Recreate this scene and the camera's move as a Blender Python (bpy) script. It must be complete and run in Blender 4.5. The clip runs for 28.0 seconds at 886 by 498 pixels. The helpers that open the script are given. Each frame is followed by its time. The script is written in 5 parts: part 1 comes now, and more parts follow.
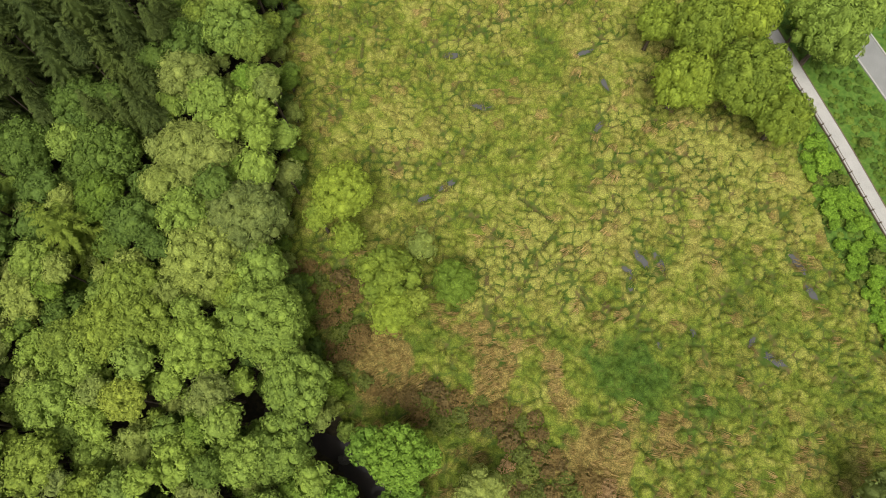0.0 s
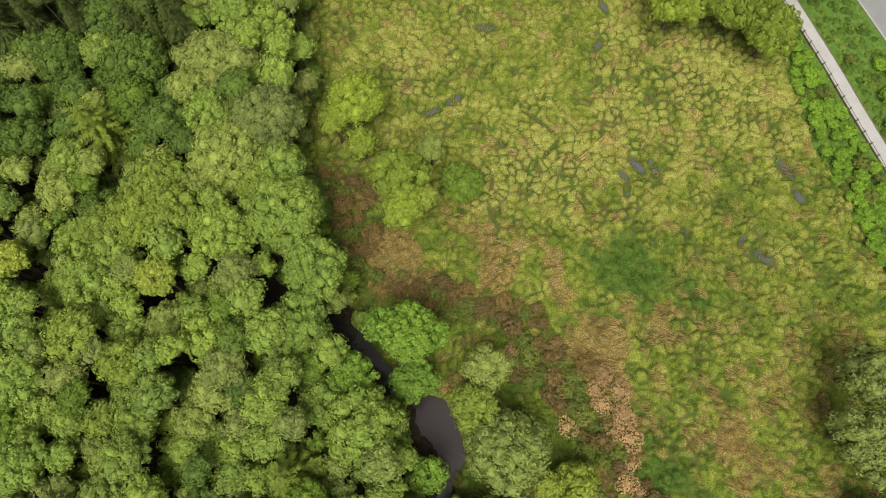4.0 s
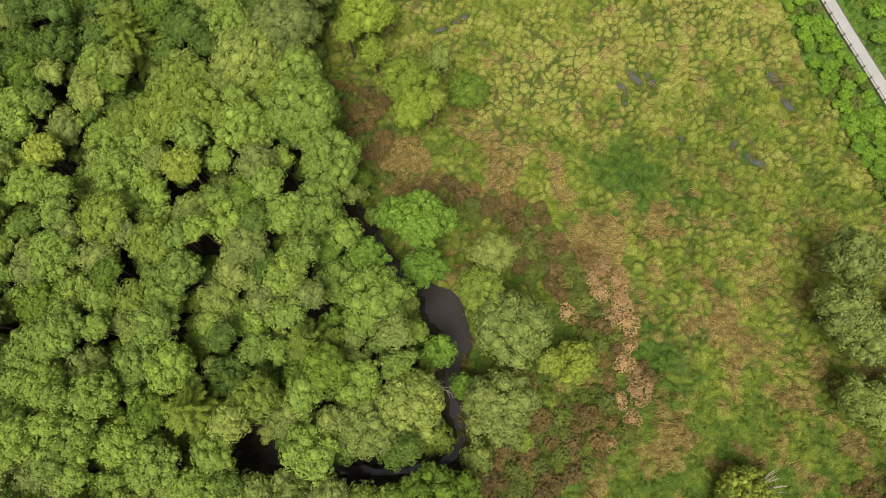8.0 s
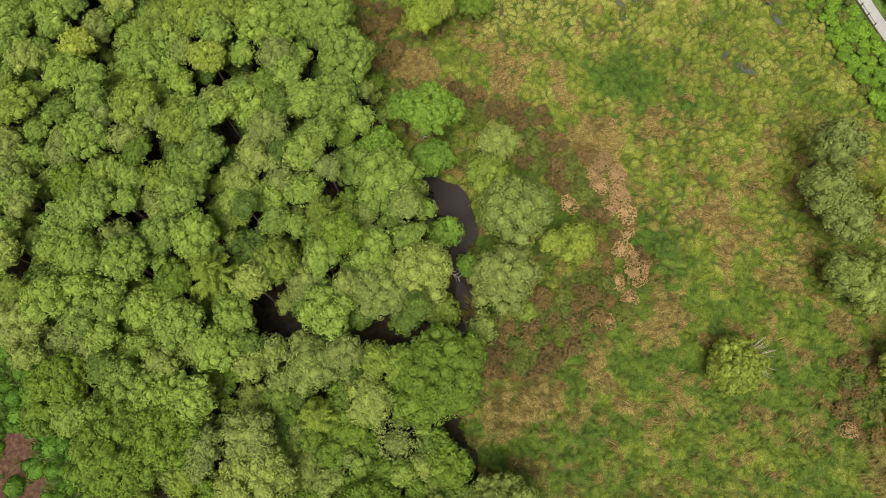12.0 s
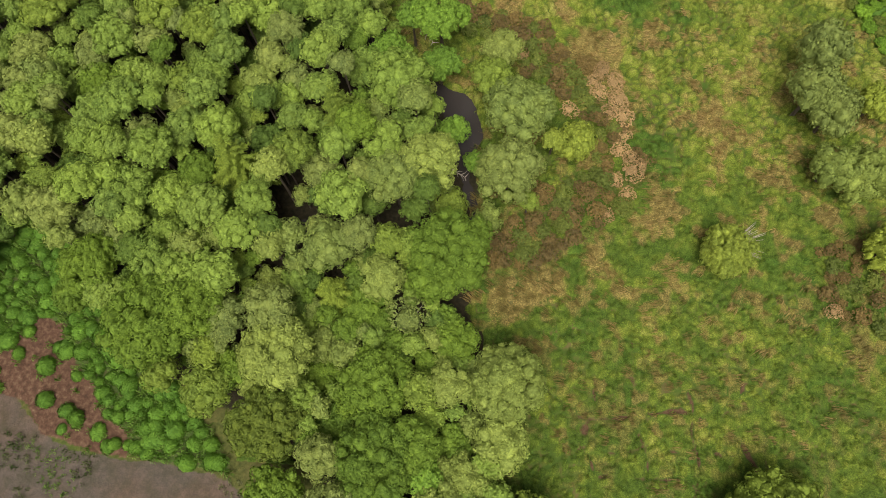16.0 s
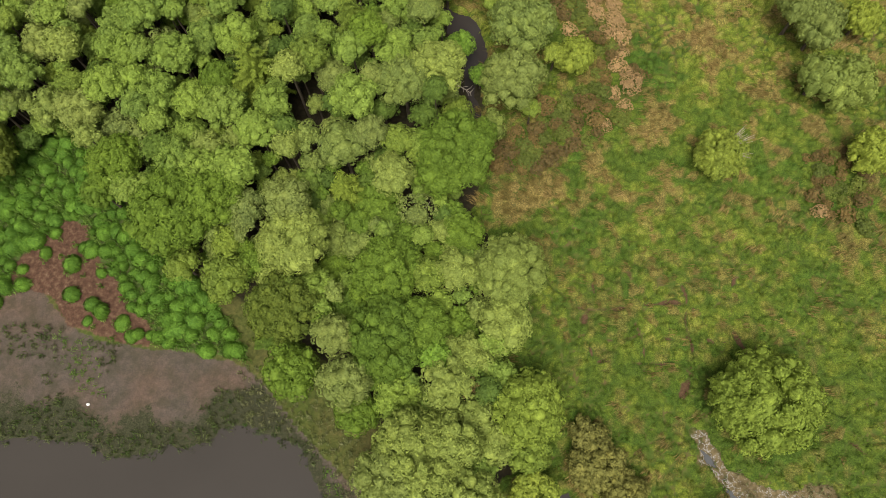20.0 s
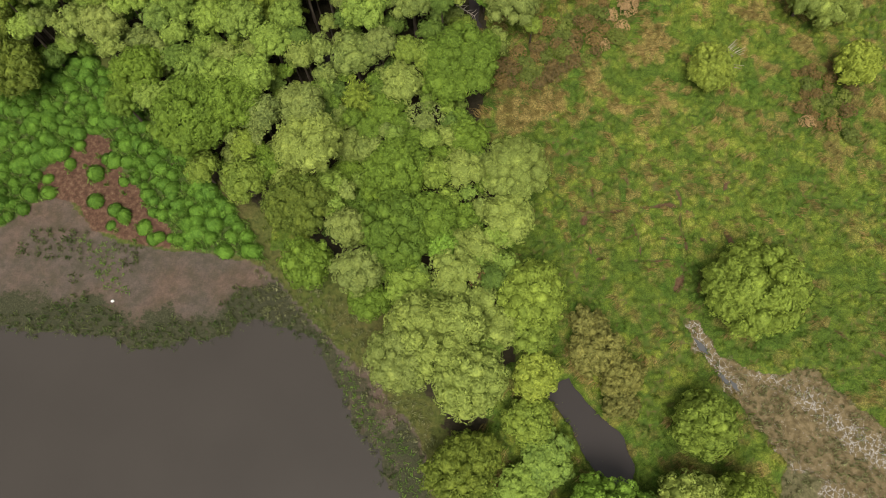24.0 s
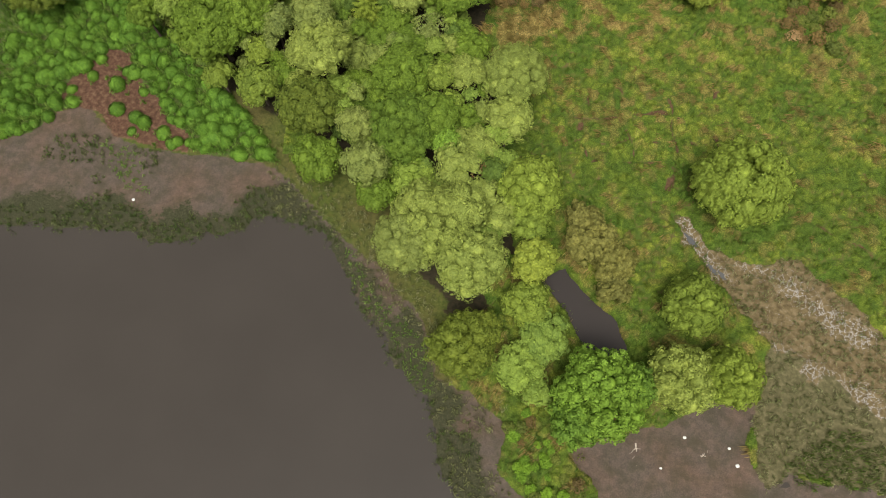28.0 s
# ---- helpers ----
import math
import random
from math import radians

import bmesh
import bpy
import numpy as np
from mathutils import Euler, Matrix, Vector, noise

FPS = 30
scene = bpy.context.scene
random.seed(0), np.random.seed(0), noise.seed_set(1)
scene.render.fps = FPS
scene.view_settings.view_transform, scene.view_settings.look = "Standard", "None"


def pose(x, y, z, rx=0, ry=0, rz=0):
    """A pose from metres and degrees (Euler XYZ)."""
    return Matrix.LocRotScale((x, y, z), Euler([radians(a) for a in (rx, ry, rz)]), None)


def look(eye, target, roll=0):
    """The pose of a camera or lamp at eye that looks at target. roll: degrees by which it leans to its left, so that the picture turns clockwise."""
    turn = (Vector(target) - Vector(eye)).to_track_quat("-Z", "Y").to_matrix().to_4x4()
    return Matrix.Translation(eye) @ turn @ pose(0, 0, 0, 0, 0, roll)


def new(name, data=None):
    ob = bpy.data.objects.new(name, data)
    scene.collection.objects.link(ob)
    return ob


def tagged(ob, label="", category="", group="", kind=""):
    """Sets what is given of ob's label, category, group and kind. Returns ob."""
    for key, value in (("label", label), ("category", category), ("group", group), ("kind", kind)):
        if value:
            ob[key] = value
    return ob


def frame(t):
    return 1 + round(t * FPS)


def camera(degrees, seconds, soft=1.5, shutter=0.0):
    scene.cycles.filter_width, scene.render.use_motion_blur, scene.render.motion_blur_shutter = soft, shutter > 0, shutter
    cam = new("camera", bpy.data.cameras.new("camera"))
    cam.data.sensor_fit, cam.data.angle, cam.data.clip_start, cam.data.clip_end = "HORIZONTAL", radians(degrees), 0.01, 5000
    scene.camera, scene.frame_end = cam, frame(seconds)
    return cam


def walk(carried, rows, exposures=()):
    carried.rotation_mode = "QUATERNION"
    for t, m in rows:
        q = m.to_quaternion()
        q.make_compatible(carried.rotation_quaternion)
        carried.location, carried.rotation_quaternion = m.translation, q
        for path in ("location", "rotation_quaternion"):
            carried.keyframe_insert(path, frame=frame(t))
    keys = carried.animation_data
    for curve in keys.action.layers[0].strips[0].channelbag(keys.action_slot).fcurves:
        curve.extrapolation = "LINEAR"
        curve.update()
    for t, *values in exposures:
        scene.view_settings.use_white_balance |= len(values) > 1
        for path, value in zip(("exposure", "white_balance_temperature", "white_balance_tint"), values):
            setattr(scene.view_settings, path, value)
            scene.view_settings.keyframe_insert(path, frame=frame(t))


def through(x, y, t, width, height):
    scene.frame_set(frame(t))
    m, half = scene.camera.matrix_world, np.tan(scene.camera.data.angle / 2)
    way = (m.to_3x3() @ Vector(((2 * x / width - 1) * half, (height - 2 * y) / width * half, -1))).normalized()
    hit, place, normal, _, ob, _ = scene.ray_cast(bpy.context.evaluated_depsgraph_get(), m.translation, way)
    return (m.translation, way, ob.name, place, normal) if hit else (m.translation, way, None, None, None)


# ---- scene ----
cam = camera(68.4, 28.0, soft=0.8)
PATH = [
    (0, (-0.166, -1.306, 58.352), (-0.228, -0.73, 56.438), -3.6),
    (0.5, (-0.282, -2.507, 58.513), (-0.342, -1.932, 56.598), -3.4),
    (1, (-0.348, -3.707, 58.627), (-0.406, -3.133, 56.712), -3.3),
    (1.5, (-0.39, -5.188, 58.627), (-0.448, -4.607, 56.714), -3.1),
    (2, (-0.353, -6.434, 58.7), (-0.413, -5.853, 56.788), -3.2),
    (2.5, (-0.294, -7.541, 58.807), (-0.356, -6.962, 56.894), -3.5),
    (3, (-0.145, -8.579, 59.05), (-0.213, -8.006, 57.135), -4.2),
    (3.5, (0.041, -9.675, 59.243), (-0.034, -9.107, 57.327), -4.9),
    (5.5, (0.035, -14.62, 59.558), (-0.042, -14.049, 57.643), -5.1),
    (6, (0.054, -16.004, 59.589), (-0.025, -15.429, 57.675), -5.1),
    (6.5, (0.084, -17.278, 59.679), (0.003, -16.703, 57.766), -5.3),
    (7, (0.171, -18.504, 59.798), (0.086, -17.931, 57.884), -5.7),
    (7.5, (0.05, -19.659, 59.91), (-0.031, -19.089, 57.995), -5.4),
    (8, (0.03, -20.961, 60.038), (-0.053, -20.393, 58.123), -5.7),
    (8.5, (0.123, -22.445, 60.089), (0.036, -21.872, 58.175), -6.0),
    (9, (0.238, -24.206, 60.078), (0.145, -23.62, 58.168), -6.2),
    (9.5, (0.413, -25.774, 60.147), (0.315, -25.184, 58.239), -6.6),
    (10, (0.567, -27.338, 60.177), (0.463, -26.742, 58.27), -7.0),
    (10.5, (0.681, -28.848, 60.081), (0.573, -28.246, 58.177), -7.2),
    (11, (0.545, -30.421, 59.995), (0.441, -29.813, 58.092), -6.8),
    (11.5, (0.354, -31.813, 59.887), (0.256, -31.201, 57.985), -6.2),
    (12, (0.156, -33.266, 59.872), (0.064, -32.653, 57.971), -5.6),
    (12.5, (0.065, -34.51, 59.835), (-0.024, -33.897, 57.934), -5.3),
    (14.5, (0.407, -40.095, 59.948), (0.305, -39.473, 58.05), -6.3),
    (15, (0.222, -41.478, 59.973), (0.124, -40.856, 58.074), -5.9),
    (15.5, (0.285, -42.495, 59.94), (0.185, -41.878, 58.04), -6.2),
    (16, (0.189, -43.751, 60.009), (0.092, -43.139, 58.108), -6.0),
    (16.5, (0.241, -45.021, 59.982), (0.143, -44.405, 58.082), -6.1),
    (17, (0.129, -46.396, 60.018), (0.032, -45.78, 58.118), -5.9),
    (17.5, (0.141, -47.651, 60.058), (0.044, -47.032, 58.158), -5.9),
    (18, (0.112, -49.106, 60.031), (0.016, -48.484, 58.133), -5.8),
    (18.5, (0.1, -50.41, 60.02), (0.005, -49.782, 58.123), -5.7),
    (19, (0.068, -51.654, 60.052), (-0.026, -51.029, 58.155), -5.7),
    (19.5, (-0.045, -52.822, 60.039), (-0.137, -52.196, 58.142), -5.4),
    (20, (-0.017, -54.11, 60.064), (-0.11, -53.484, 58.166), -5.4),
    (20.5, (0.014, -55.205, 60.118), (-0.079, -54.582, 58.22), -5.5),
    (21, (-0.063, -56.369, 60.174), (-0.154, -55.751, 58.274), -5.4),
    (21.5, (-0.075, -57.657, 60.12), (-0.166, -57.034, 58.221), -5.3),
    (23.5, (-0.249, -62.679, 60.169), (-0.337, -62.052, 58.272), -5.0),
    (24, (-0.227, -64.027, 60.156), (-0.316, -63.398, 58.26), -5.1),
    (24.5, (-0.202, -65.406, 60.13), (-0.292, -64.772, 58.235), -5.0),
    (25, (-0.22, -66.692, 60.173), (-0.311, -66.06, 58.278), -5.1),
    (25.5, (-0.242, -67.939, 60.208), (-0.332, -67.307, 58.313), -5.1),
    (26, (-0.208, -69.316, 60.227), (-0.298, -68.685, 58.331), -5.0),
    (26.5, (-0.136, -70.574, 60.213), (-0.226, -69.941, 58.318), -4.9),
    (27, (-0.003, -71.924, 60.239), (-0.094, -71.292, 58.344), -5.0),
    (27.5, (0.133, -73.242, 60.178), (0.04, -72.608, 58.284), -5.2),
    (28, (0.291, -74.649, 60.229), (0.195, -74.016, 58.334), -5.4),
]
walk(cam, [(t, look(eye, target, roll)) for t, eye, target, roll in PATH])

# ---- world, light ----
world = bpy.data.worlds.new("sky")
scene.world = world
world.use_nodes = True
wn = world.node_tree
sky = wn.nodes.new("ShaderNodeTexSky")
sky.sky_type, sky.sun_disc = "NISHITA", False
sky.sun_elevation, sky.sun_rotation = radians(66), radians(185)
sky.air_density, sky.dust_density, sky.ozone_density = 1.0, 4.0, 1.0
wn.nodes["Background"].inputs["Strength"].default_value = 0.09
cloud = wn.nodes.new("ShaderNodeHueSaturation")
cloud.inputs["Saturation"].default_value = 0.09
wn.links.new(sky.outputs[0], cloud.inputs["Color"])
wn.links.new(cloud.outputs[0], wn.nodes["Background"].inputs["Color"])
sun = new("sun", bpy.data.lights.new("sun", "SUN"))
sun.data.energy, sun.data.angle, sun.data.color = 2.9, radians(32), (1.0, 0.96, 0.87)
sun.matrix_world = look((-3, -32, 72), (0, 0, 0))
scene.view_settings.exposure = 0.26


# ---- materials ----
def mat(name, rough=0.8):
    m = bpy.data.materials.new(name)
    m.use_nodes = True
    nt = m.node_tree
    b = nt.nodes["Principled BSDF"]
    b.inputs["Roughness"].default_value = rough
    b.inputs["Specular IOR Level"].default_value = 0.25
    return m, nt, b


def node(nt, kind, **values):
    n = nt.nodes.new(kind)
    for k, v in values.items():
        n.inputs[k.replace("_", " ")].default_value = v
    return n


def ramp(nt, fac, *stops):
    r = nt.nodes.new("ShaderNodeValToRGB")
    e = r.color_ramp.elements
    while len(e) < len(stops):
        e.new(0.5)
    for el, (p, c) in zip(e, stops):
        el.position, el.color = p, (*c, 1)
    nt.links.new(fac, r.inputs[0])
    return r.outputs[0]


def mixed(nt, fac, a, b, how="MIX"):
    m = nt.nodes.new("ShaderNodeMix")
    m.data_type, m.blend_type = "RGBA", how
    for sock, v in ((m.inputs[0], fac), (m.inputs[6], a), (m.inputs[7], b)):
        if isinstance(v, (int, float)):
            sock.default_value = v
        elif isinstance(v, tuple):
            sock.default_value = (*v, 1)
        else:
            nt.links.new(v, sock)
    return m.outputs[2]


def maths(nt, op, a, b=0.0, clamp=False):
    m = nt.nodes.new("ShaderNodeMath")
    m.operation, m.use_clamp = op, clamp
    for sock, v in zip(m.inputs, (a, b)):
        if isinstance(v, (int, float)):
            sock.default_value = v
        else:
            nt.links.new(v, sock)
    return m.outputs[0]


def textured(nt, kind, scale, coord="Object", **values):
    c = nt.nodes.new("ShaderNodeTexCoord")
    n = node(nt, kind, Scale=scale, **values)
    nt.links.new(c.outputs[coord], n.inputs["Vector"])
    return n


def shade(c, k):
    return tuple(min(1.0, v * k) for v in c)


def leaf_material(name, colour, spread=0.3, warm=(1.12, 1.03, 0.85), through=0.06):
    """Foliage: differs from tree to tree, from clump to clump and from leaf to leaf."""
    m, nt, b = mat(name, 0.65)
    b.inputs["Specular IOR Level"].default_value = 0.12
    info = nt.nodes.new("ShaderNodeObjectInfo")
    geo = nt.nodes.new("ShaderNodeNewGeometry")
    warmer = tuple(c * w for c, w in zip(colour, warm))
    base = mixed(nt, info.outputs["Random"], shade(colour, 1 - spread * 0.6), shade(warmer, 1 + spread * 0.5))
    clump = textured(nt, "ShaderNodeTexNoise", 0.9, Detail=2.0)
    base = mixed(nt, ramp(nt, clump.outputs[0], (0.35, (0, 0, 0)), (0.65, (1, 1, 1))), base, mixed(nt, 0.5, base, shade(warmer, 1.12)))
    single = ramp(nt, geo.outputs["Random Per Island"], (0.0, (0.80, 0.82, 0.78)), (0.55, (1.0, 1.0, 1.0)), (1.0, (1.25, 1.22, 1.14)))
    base = mixed(nt, 1.0, base, single, "MULTIPLY")
    sprig = textured(nt, "ShaderNodeTexVoronoi", 7.0)
    base = mixed(nt, 1.0, base, ramp(nt, sprig.outputs["Color"], (0.15, (0.84, 0.86, 0.82)), (0.85, (1.18, 1.16, 1.10))), "MULTIPLY")
    nt.links.new(base, b.inputs["Base Color"])
    grain = textured(nt, "ShaderNodeTexNoise", 8.0, Detail=3.0)
    bump = node(nt, "ShaderNodeBump", Strength=0.8, Distance=0.10)
    nt.links.new(grain.outputs[0], bump.inputs["Height"])
    nt.links.new(bump.outputs[0], b.inputs["Normal"])
    t = nt.nodes.new("ShaderNodeBsdfTranslucent")
    nt.links.new(base, t.inputs["Color"])
    mix = node(nt, "ShaderNodeMixShader", Fac=through)
    nt.links.new(b.outputs[0], mix.inputs[1])
    nt.links.new(t.outputs[0], mix.inputs[2])
    nt.links.new(mix.outputs[0], nt.nodes["Material Output"].inputs["Surface"])
    return m


LEAF = {
    "alder": leaf_material("alder_leaf", (0.190, 0.282, 0.058)),
    "birch": leaf_material("birch_leaf", (0.178, 0.262, 0.058)),
    "dark_alder": leaf_material("dark_alder_leaf", (0.098, 0.160, 0.034)),
    "oak": leaf_material("oak_leaf", (0.178, 0.250, 0.046)),
    "gold_oak": leaf_material("gold_oak_leaf", (0.205, 0.282, 0.042)),
    "sallow": leaf_material("sallow_leaf", (0.188, 0.242, 0.072)),
    "willow": leaf_material("willow_leaf", (0.208, 0.272, 0.072)),
    "dark_oak": leaf_material("dark_oak_leaf", (0.122, 0.198, 0.030)),
    "olive_oak": leaf_material("olive_oak_leaf", (0.128, 0.172, 0.030)),
    "sycamore": leaf_material("sycamore_leaf", (0.140, 0.250, 0.040)),
    "lime_tree": leaf_material("lime_leaf", (0.245, 0.310, 0.055)),
    "spruce": leaf_material("spruce_needle", (0.062, 0.090, 0.024), through=0.1),
    "larch": leaf_material("larch_needle", (0.150, 0.210, 0.034), through=0.15),
    "bare_ash": leaf_material("ash_leaf", (0.210, 0.270, 0.080)),
    "lone_pine": leaf_material("pine_needle", (0.250, 0.315, 0.058), through=0.1),
    "tan_shrub": leaf_material("tan_leaf", (0.185, 0.190, 0.062), 0.4),
    "russet_tree": leaf_material("russet_leaf", (0.200, 0.130, 0.070)),
    "russet_shrub": leaf_material("russet_shrub_leaf", (0.168, 0.126, 0.056), 0.4),
    "green_shrub": leaf_material("green_shrub_leaf", (0.128, 0.165, 0.042), 0.4),
    "pink_shrub": leaf_material("dead_shrub_leaf", (0.420, 0.280, 0.140), 0.3, (1.0, 1.0, 1.0)),
    "rush_clump": leaf_material("rush_tip", (0.125, 0.255, 0.040), 0.3),
    "bramble": leaf_material("bramble_leaf", (0.160, 0.290, 0.036), 0.35),
}


def bark(name, colour):
    m, nt, b = mat(name, 0.9)
    n = textured(nt, "ShaderNodeTexNoise", 6.0, Detail=6.0)
    nt.links.new(ramp(nt, n.outputs[0], (0.3, shade(colour, 0.5)), (0.7, shade(colour, 1.3))), b.inputs["Base Color"])
    bump = node(nt, "ShaderNodeBump", Strength=0.6, Distance=0.05)
    nt.links.new(n.outputs[0], bump.inputs["Height"])
    nt.links.new(bump.outputs[0], b.inputs["Normal"])
    return m


BARK = bark("bark", (0.11, 0.085, 0.06))
DEADWOOD = bark("dead_wood", (0.42, 0.36, 0.29))


def grass_material(name, low, mid, high):
    """Grass blades; the attribute tint sets one clump apart from the next."""
    m, nt, b = mat(name, 0.7)
    a = nt.nodes.new("ShaderNodeAttribute")
    a.attribute_name = "tint"
    geo = nt.nodes.new("ShaderNodeNewGeometry")
    base = ramp(nt, a.outputs["Fac"], (0.0, low), (0.5, mid), (1.0, high))
    base = mixed(nt, 1.0, base, ramp(nt, geo.outputs["Random Per Island"], (0.0, (0.7, 0.7, 0.7)), (1.0, (1.3, 1.3, 1.25))), "MULTIPLY")
    nt.links.new(base, b.inputs["Base Color"])
    t = nt.nodes.new("ShaderNodeBsdfTranslucent")
    nt.links.new(base, t.inputs["Color"])
    mix = node(nt, "ShaderNodeMixShader", Fac=0.25)
    nt.links.new(b.outputs[0], mix.inputs[1])
    nt.links.new(t.outputs[0], mix.inputs[2])
    nt.links.new(mix.outputs[0], nt.nodes["Material Output"].inputs["Surface"])
    return m


TUSSOCK = grass_material("tussock_grass", (0.080, 0.150, 0.014), (0.165, 0.200, 0.024), (0.300, 0.295, 0.070))
STRAW = grass_material("straw_grass", (0.160, 0.135, 0.036), (0.310, 0.220, 0.075), (0.470, 0.340, 0.140))
SEDGE = grass_material("sedge", (0.065, 0.118, 0.013), (0.105, 0.175, 0.020), (0.165, 0.225, 0.030))
RUSH = grass_material("rush", (0.105, 0.205, 0.024), (0.155, 0.275, 0.038), (0.230, 0.350, 0.065))
REED = grass_material("reed", (0.060, 0.105, 0.020), (0.140, 0.160, 0.055), (0.290, 0.280, 0.140))

# ---- plan: shores and zones, in metres ----
LAKE_EDGE = [(-160, -58), (-70, -56), (-47.5, -54.8), (-41.8, -54.2), (-37.0, -54.5), (-29.9, -55.1), (-24.4, -53.9), (-22.3, -53.0), (-20.7, -52.1), (-15.5, -52.9), (-13.6, -54.4), (-12.6, -57.9), (-10.1, -61.6), (-7.1, -64.7), (-5.3, -67.7), (-3.3, -69.3), (-2.6, -72.0), (-0.6, -77.2), (8, -92), (20, -180), (-160, -180)]
SHELF_EDGE = [(-160, -47), (-70, -46), (-50.4, -44.6), (-46.9, -43.7), (-45.1, -41.3), (-42.3, -39.8), (-37.7, -43.7), (-33.8, -44.9), (-30.1, -45.3), (-25.8, -45.8), (-20.4, -46.4), (-17.1, -49.5), (-13.2, -53.0), (-9.0, -56.0), (-5.5, -60.0), (-3.5, -63.5), (-2.7, -67.0), (0.4, -67.9), (4.0, -71.2), (3.7, -74.7), (6.5, -78.0), (14, -92), (26, -180), (-160, -180)]
RUSH_ZONE = [(-75, -44), (-50.4, -44.6), (-46.9, -43.7), (-44.6, -40.9), (-41.0, -38.5), (-37.9, -43.0), (-33.8, -44.7), (-25.9, -45.4), (-19.8, -46.1), (-22.1, -43.0), (-27.2, -37.7), (-32.4, -33.4), (-38.0, -26.5), (-43.0, -23.6), (-52, -24.5), (-75, -26)]
TRACKS = ([(1.8, 19.0), (5.5, 15.8), (9.2, 14.9), (13.3, 11.3), (20.6, 5.6)], [(-12.2, 43.2), (-11.7, 37.6), (-13.0, 26.6)], [(2.7, 24.2), (6.5, 20.9), (9.2, 18.7)], [(-7.4, 19.7), (-3.4, 15.9)], [(0.2, 18.3), (1.4, 14.5), (2.6, 9.8)],
          [(18.9, 12.1), (20.7, 8.6), (22.0, 5.7), (23.2, 1.9)], [(2.0, 10.5), (6.1, 14.2), (9.2, 18.7)], [(7.1, 16.4), (11.3, 12.3), (13.7, 7.2)], [(8.5, -39.6), (14.9, -39.3), (20.4, -39.2)],
          [(12.0, -44.9), (16.5, -44.4), (20.4, -45.1)], [(33.1, -50.5), (39.4, -54.2)], [(15.0, -35.5), (15.5, -40.9), (15.9, -45.4)],
          [(9.0, -42.2), (13.5, -42.6), (19.0, -41.8), (24.0, -42.8)], [(24.5, -36.0), (24.0, -41.0), (25.5, -46.5)], [(11.0, -37.0), (10.5, -41.0), (12.0, -46.5)], [(19.4, -37.0), (20.0, -42.0), (19.0, -47.0)])
RED_MUD = [(-45.0, -39.5), (-44.7, -37.6), (-41.6, -33.3), (-38.4, -33.9), (-35.0, -38.5), (-32.0, -42.0), (-29.0, -43.9), (-30.1, -45.3), (-35.0, -44.9), (-38.5, -43.4), (-41.2, -40.4)]
CRUST_LINES = ([(19.3, -48.2), (20.7, -50.9), (22.1, -53.9), (23.5, -56.0)], [(26.2, -53.6), (27.0, -54.2), (28.6, -55.7), (31.0, -57.4), (33.3, -59.0), (36.0, -61.0)], [(25.6, -61.2), (27.2, -62.1), (29.8, -63.5), (32.6, -64.5), (36.0, -67.4), (39.5, -70.0)])
STREAM_LINE = [(-16.5, 1.0), (-12.5, -1.0), (-9.6, -2.6), (-6.7, -5.2), (-2.8, -8.2), (-0.5, -11.7), (-1.1, -14.5), (-1.2, -17.2), (0.2, -20.6), (-1.8, -22.9), (-6.0, -23.6), (-9.9, -23.6), (-13.5, -23.2), (-17.2, -22.8)]
SOUTH_POND = [(6.6, -57.1), (9.1, -55.6), (10.9, -58.0), (13.8, -60.9), (14.9, -63.0), (14.6, -66.5), (12.8, -67.0), (12.2, -64.6), (10.6, -62.9), (9.6, -60.5)]
SOUTH_BAY = [(9.0, -72.8), (14.0, -71.0), (18.0, -69.8), (22.0, -67.6), (26.4, -66.6), (25.3, -71.3), (26.2, -74.5), (28.5, -73.4), (31.0, -73.9), (36.2, -74.5), (60, -78), (60, -180), (22, -180), (13.0, -80.0), (11.3, -75.0)]
PALE_MUD = [(18.9, -47.4), (21.0, -50.0), (23.6, -53.2), (25.8, -54.4), (28.4, -53.6), (31.5, -53.8), (35.3, -57.3), (38.2, -61.1), (44, -66), (42, -74), (37.0, -69.1), (32.2, -65.5), (27.0, -62.8), (25.2, -59.4), (23.0, -56.4), (20.6, -52.4)]
REED_MARSH = [(24.6, -76.0), (25.2, -69.9), (26.6, -63.8), (28.0, -58.5), (32.2, -56.0), (40.0, -63.2), (60, -72), (60, -78), (36.1, -74.6), (30.8, -74.0), (28.4, -73.4), (26.8, -75.6)]
REED_BANK = [(-21.0, -46.2), (-16.5, -47.0), (-11.5, -50.5), (-7.0, -54.5), (-3.5, -59.0), (-2.0, -64.0), (-3.6, -66.5), (-7.5, -60.5), (-10.5, -56.4), (-12.2, -54.2), (-14.5, -52.6), (-20.5, -51.4)]
GREEN_REEDS = [(-39.4, -44.6), (-36.2, -44.9), (-34.6, -47.3), (-32.6, -50.2), (-35.6, -49.8), (-37.8, -47.2)]
GREEN_STRIP = [(-13.2, -54.2), (-11.2, -55.0), (-9.8, -58.2), (-7.0, -60.6), (-4.2, -64.4), (-3.0, -68.0), (-4.6, -67.4), (-6.8, -64.4), (-9.2, -61.4), (-11.6, -58.4)]
REED_SPIT = [(-3.2, -66.2), (1.0, -65.6), (4.2, -68.6), (3.4, -71.4), (-2.4, -71.6)]
REED_POINT = [(-1.8, -73.4), (1.0, -73.8), (3.6, -75.4), (5.5, -79.0), (0.0, -79.0)]
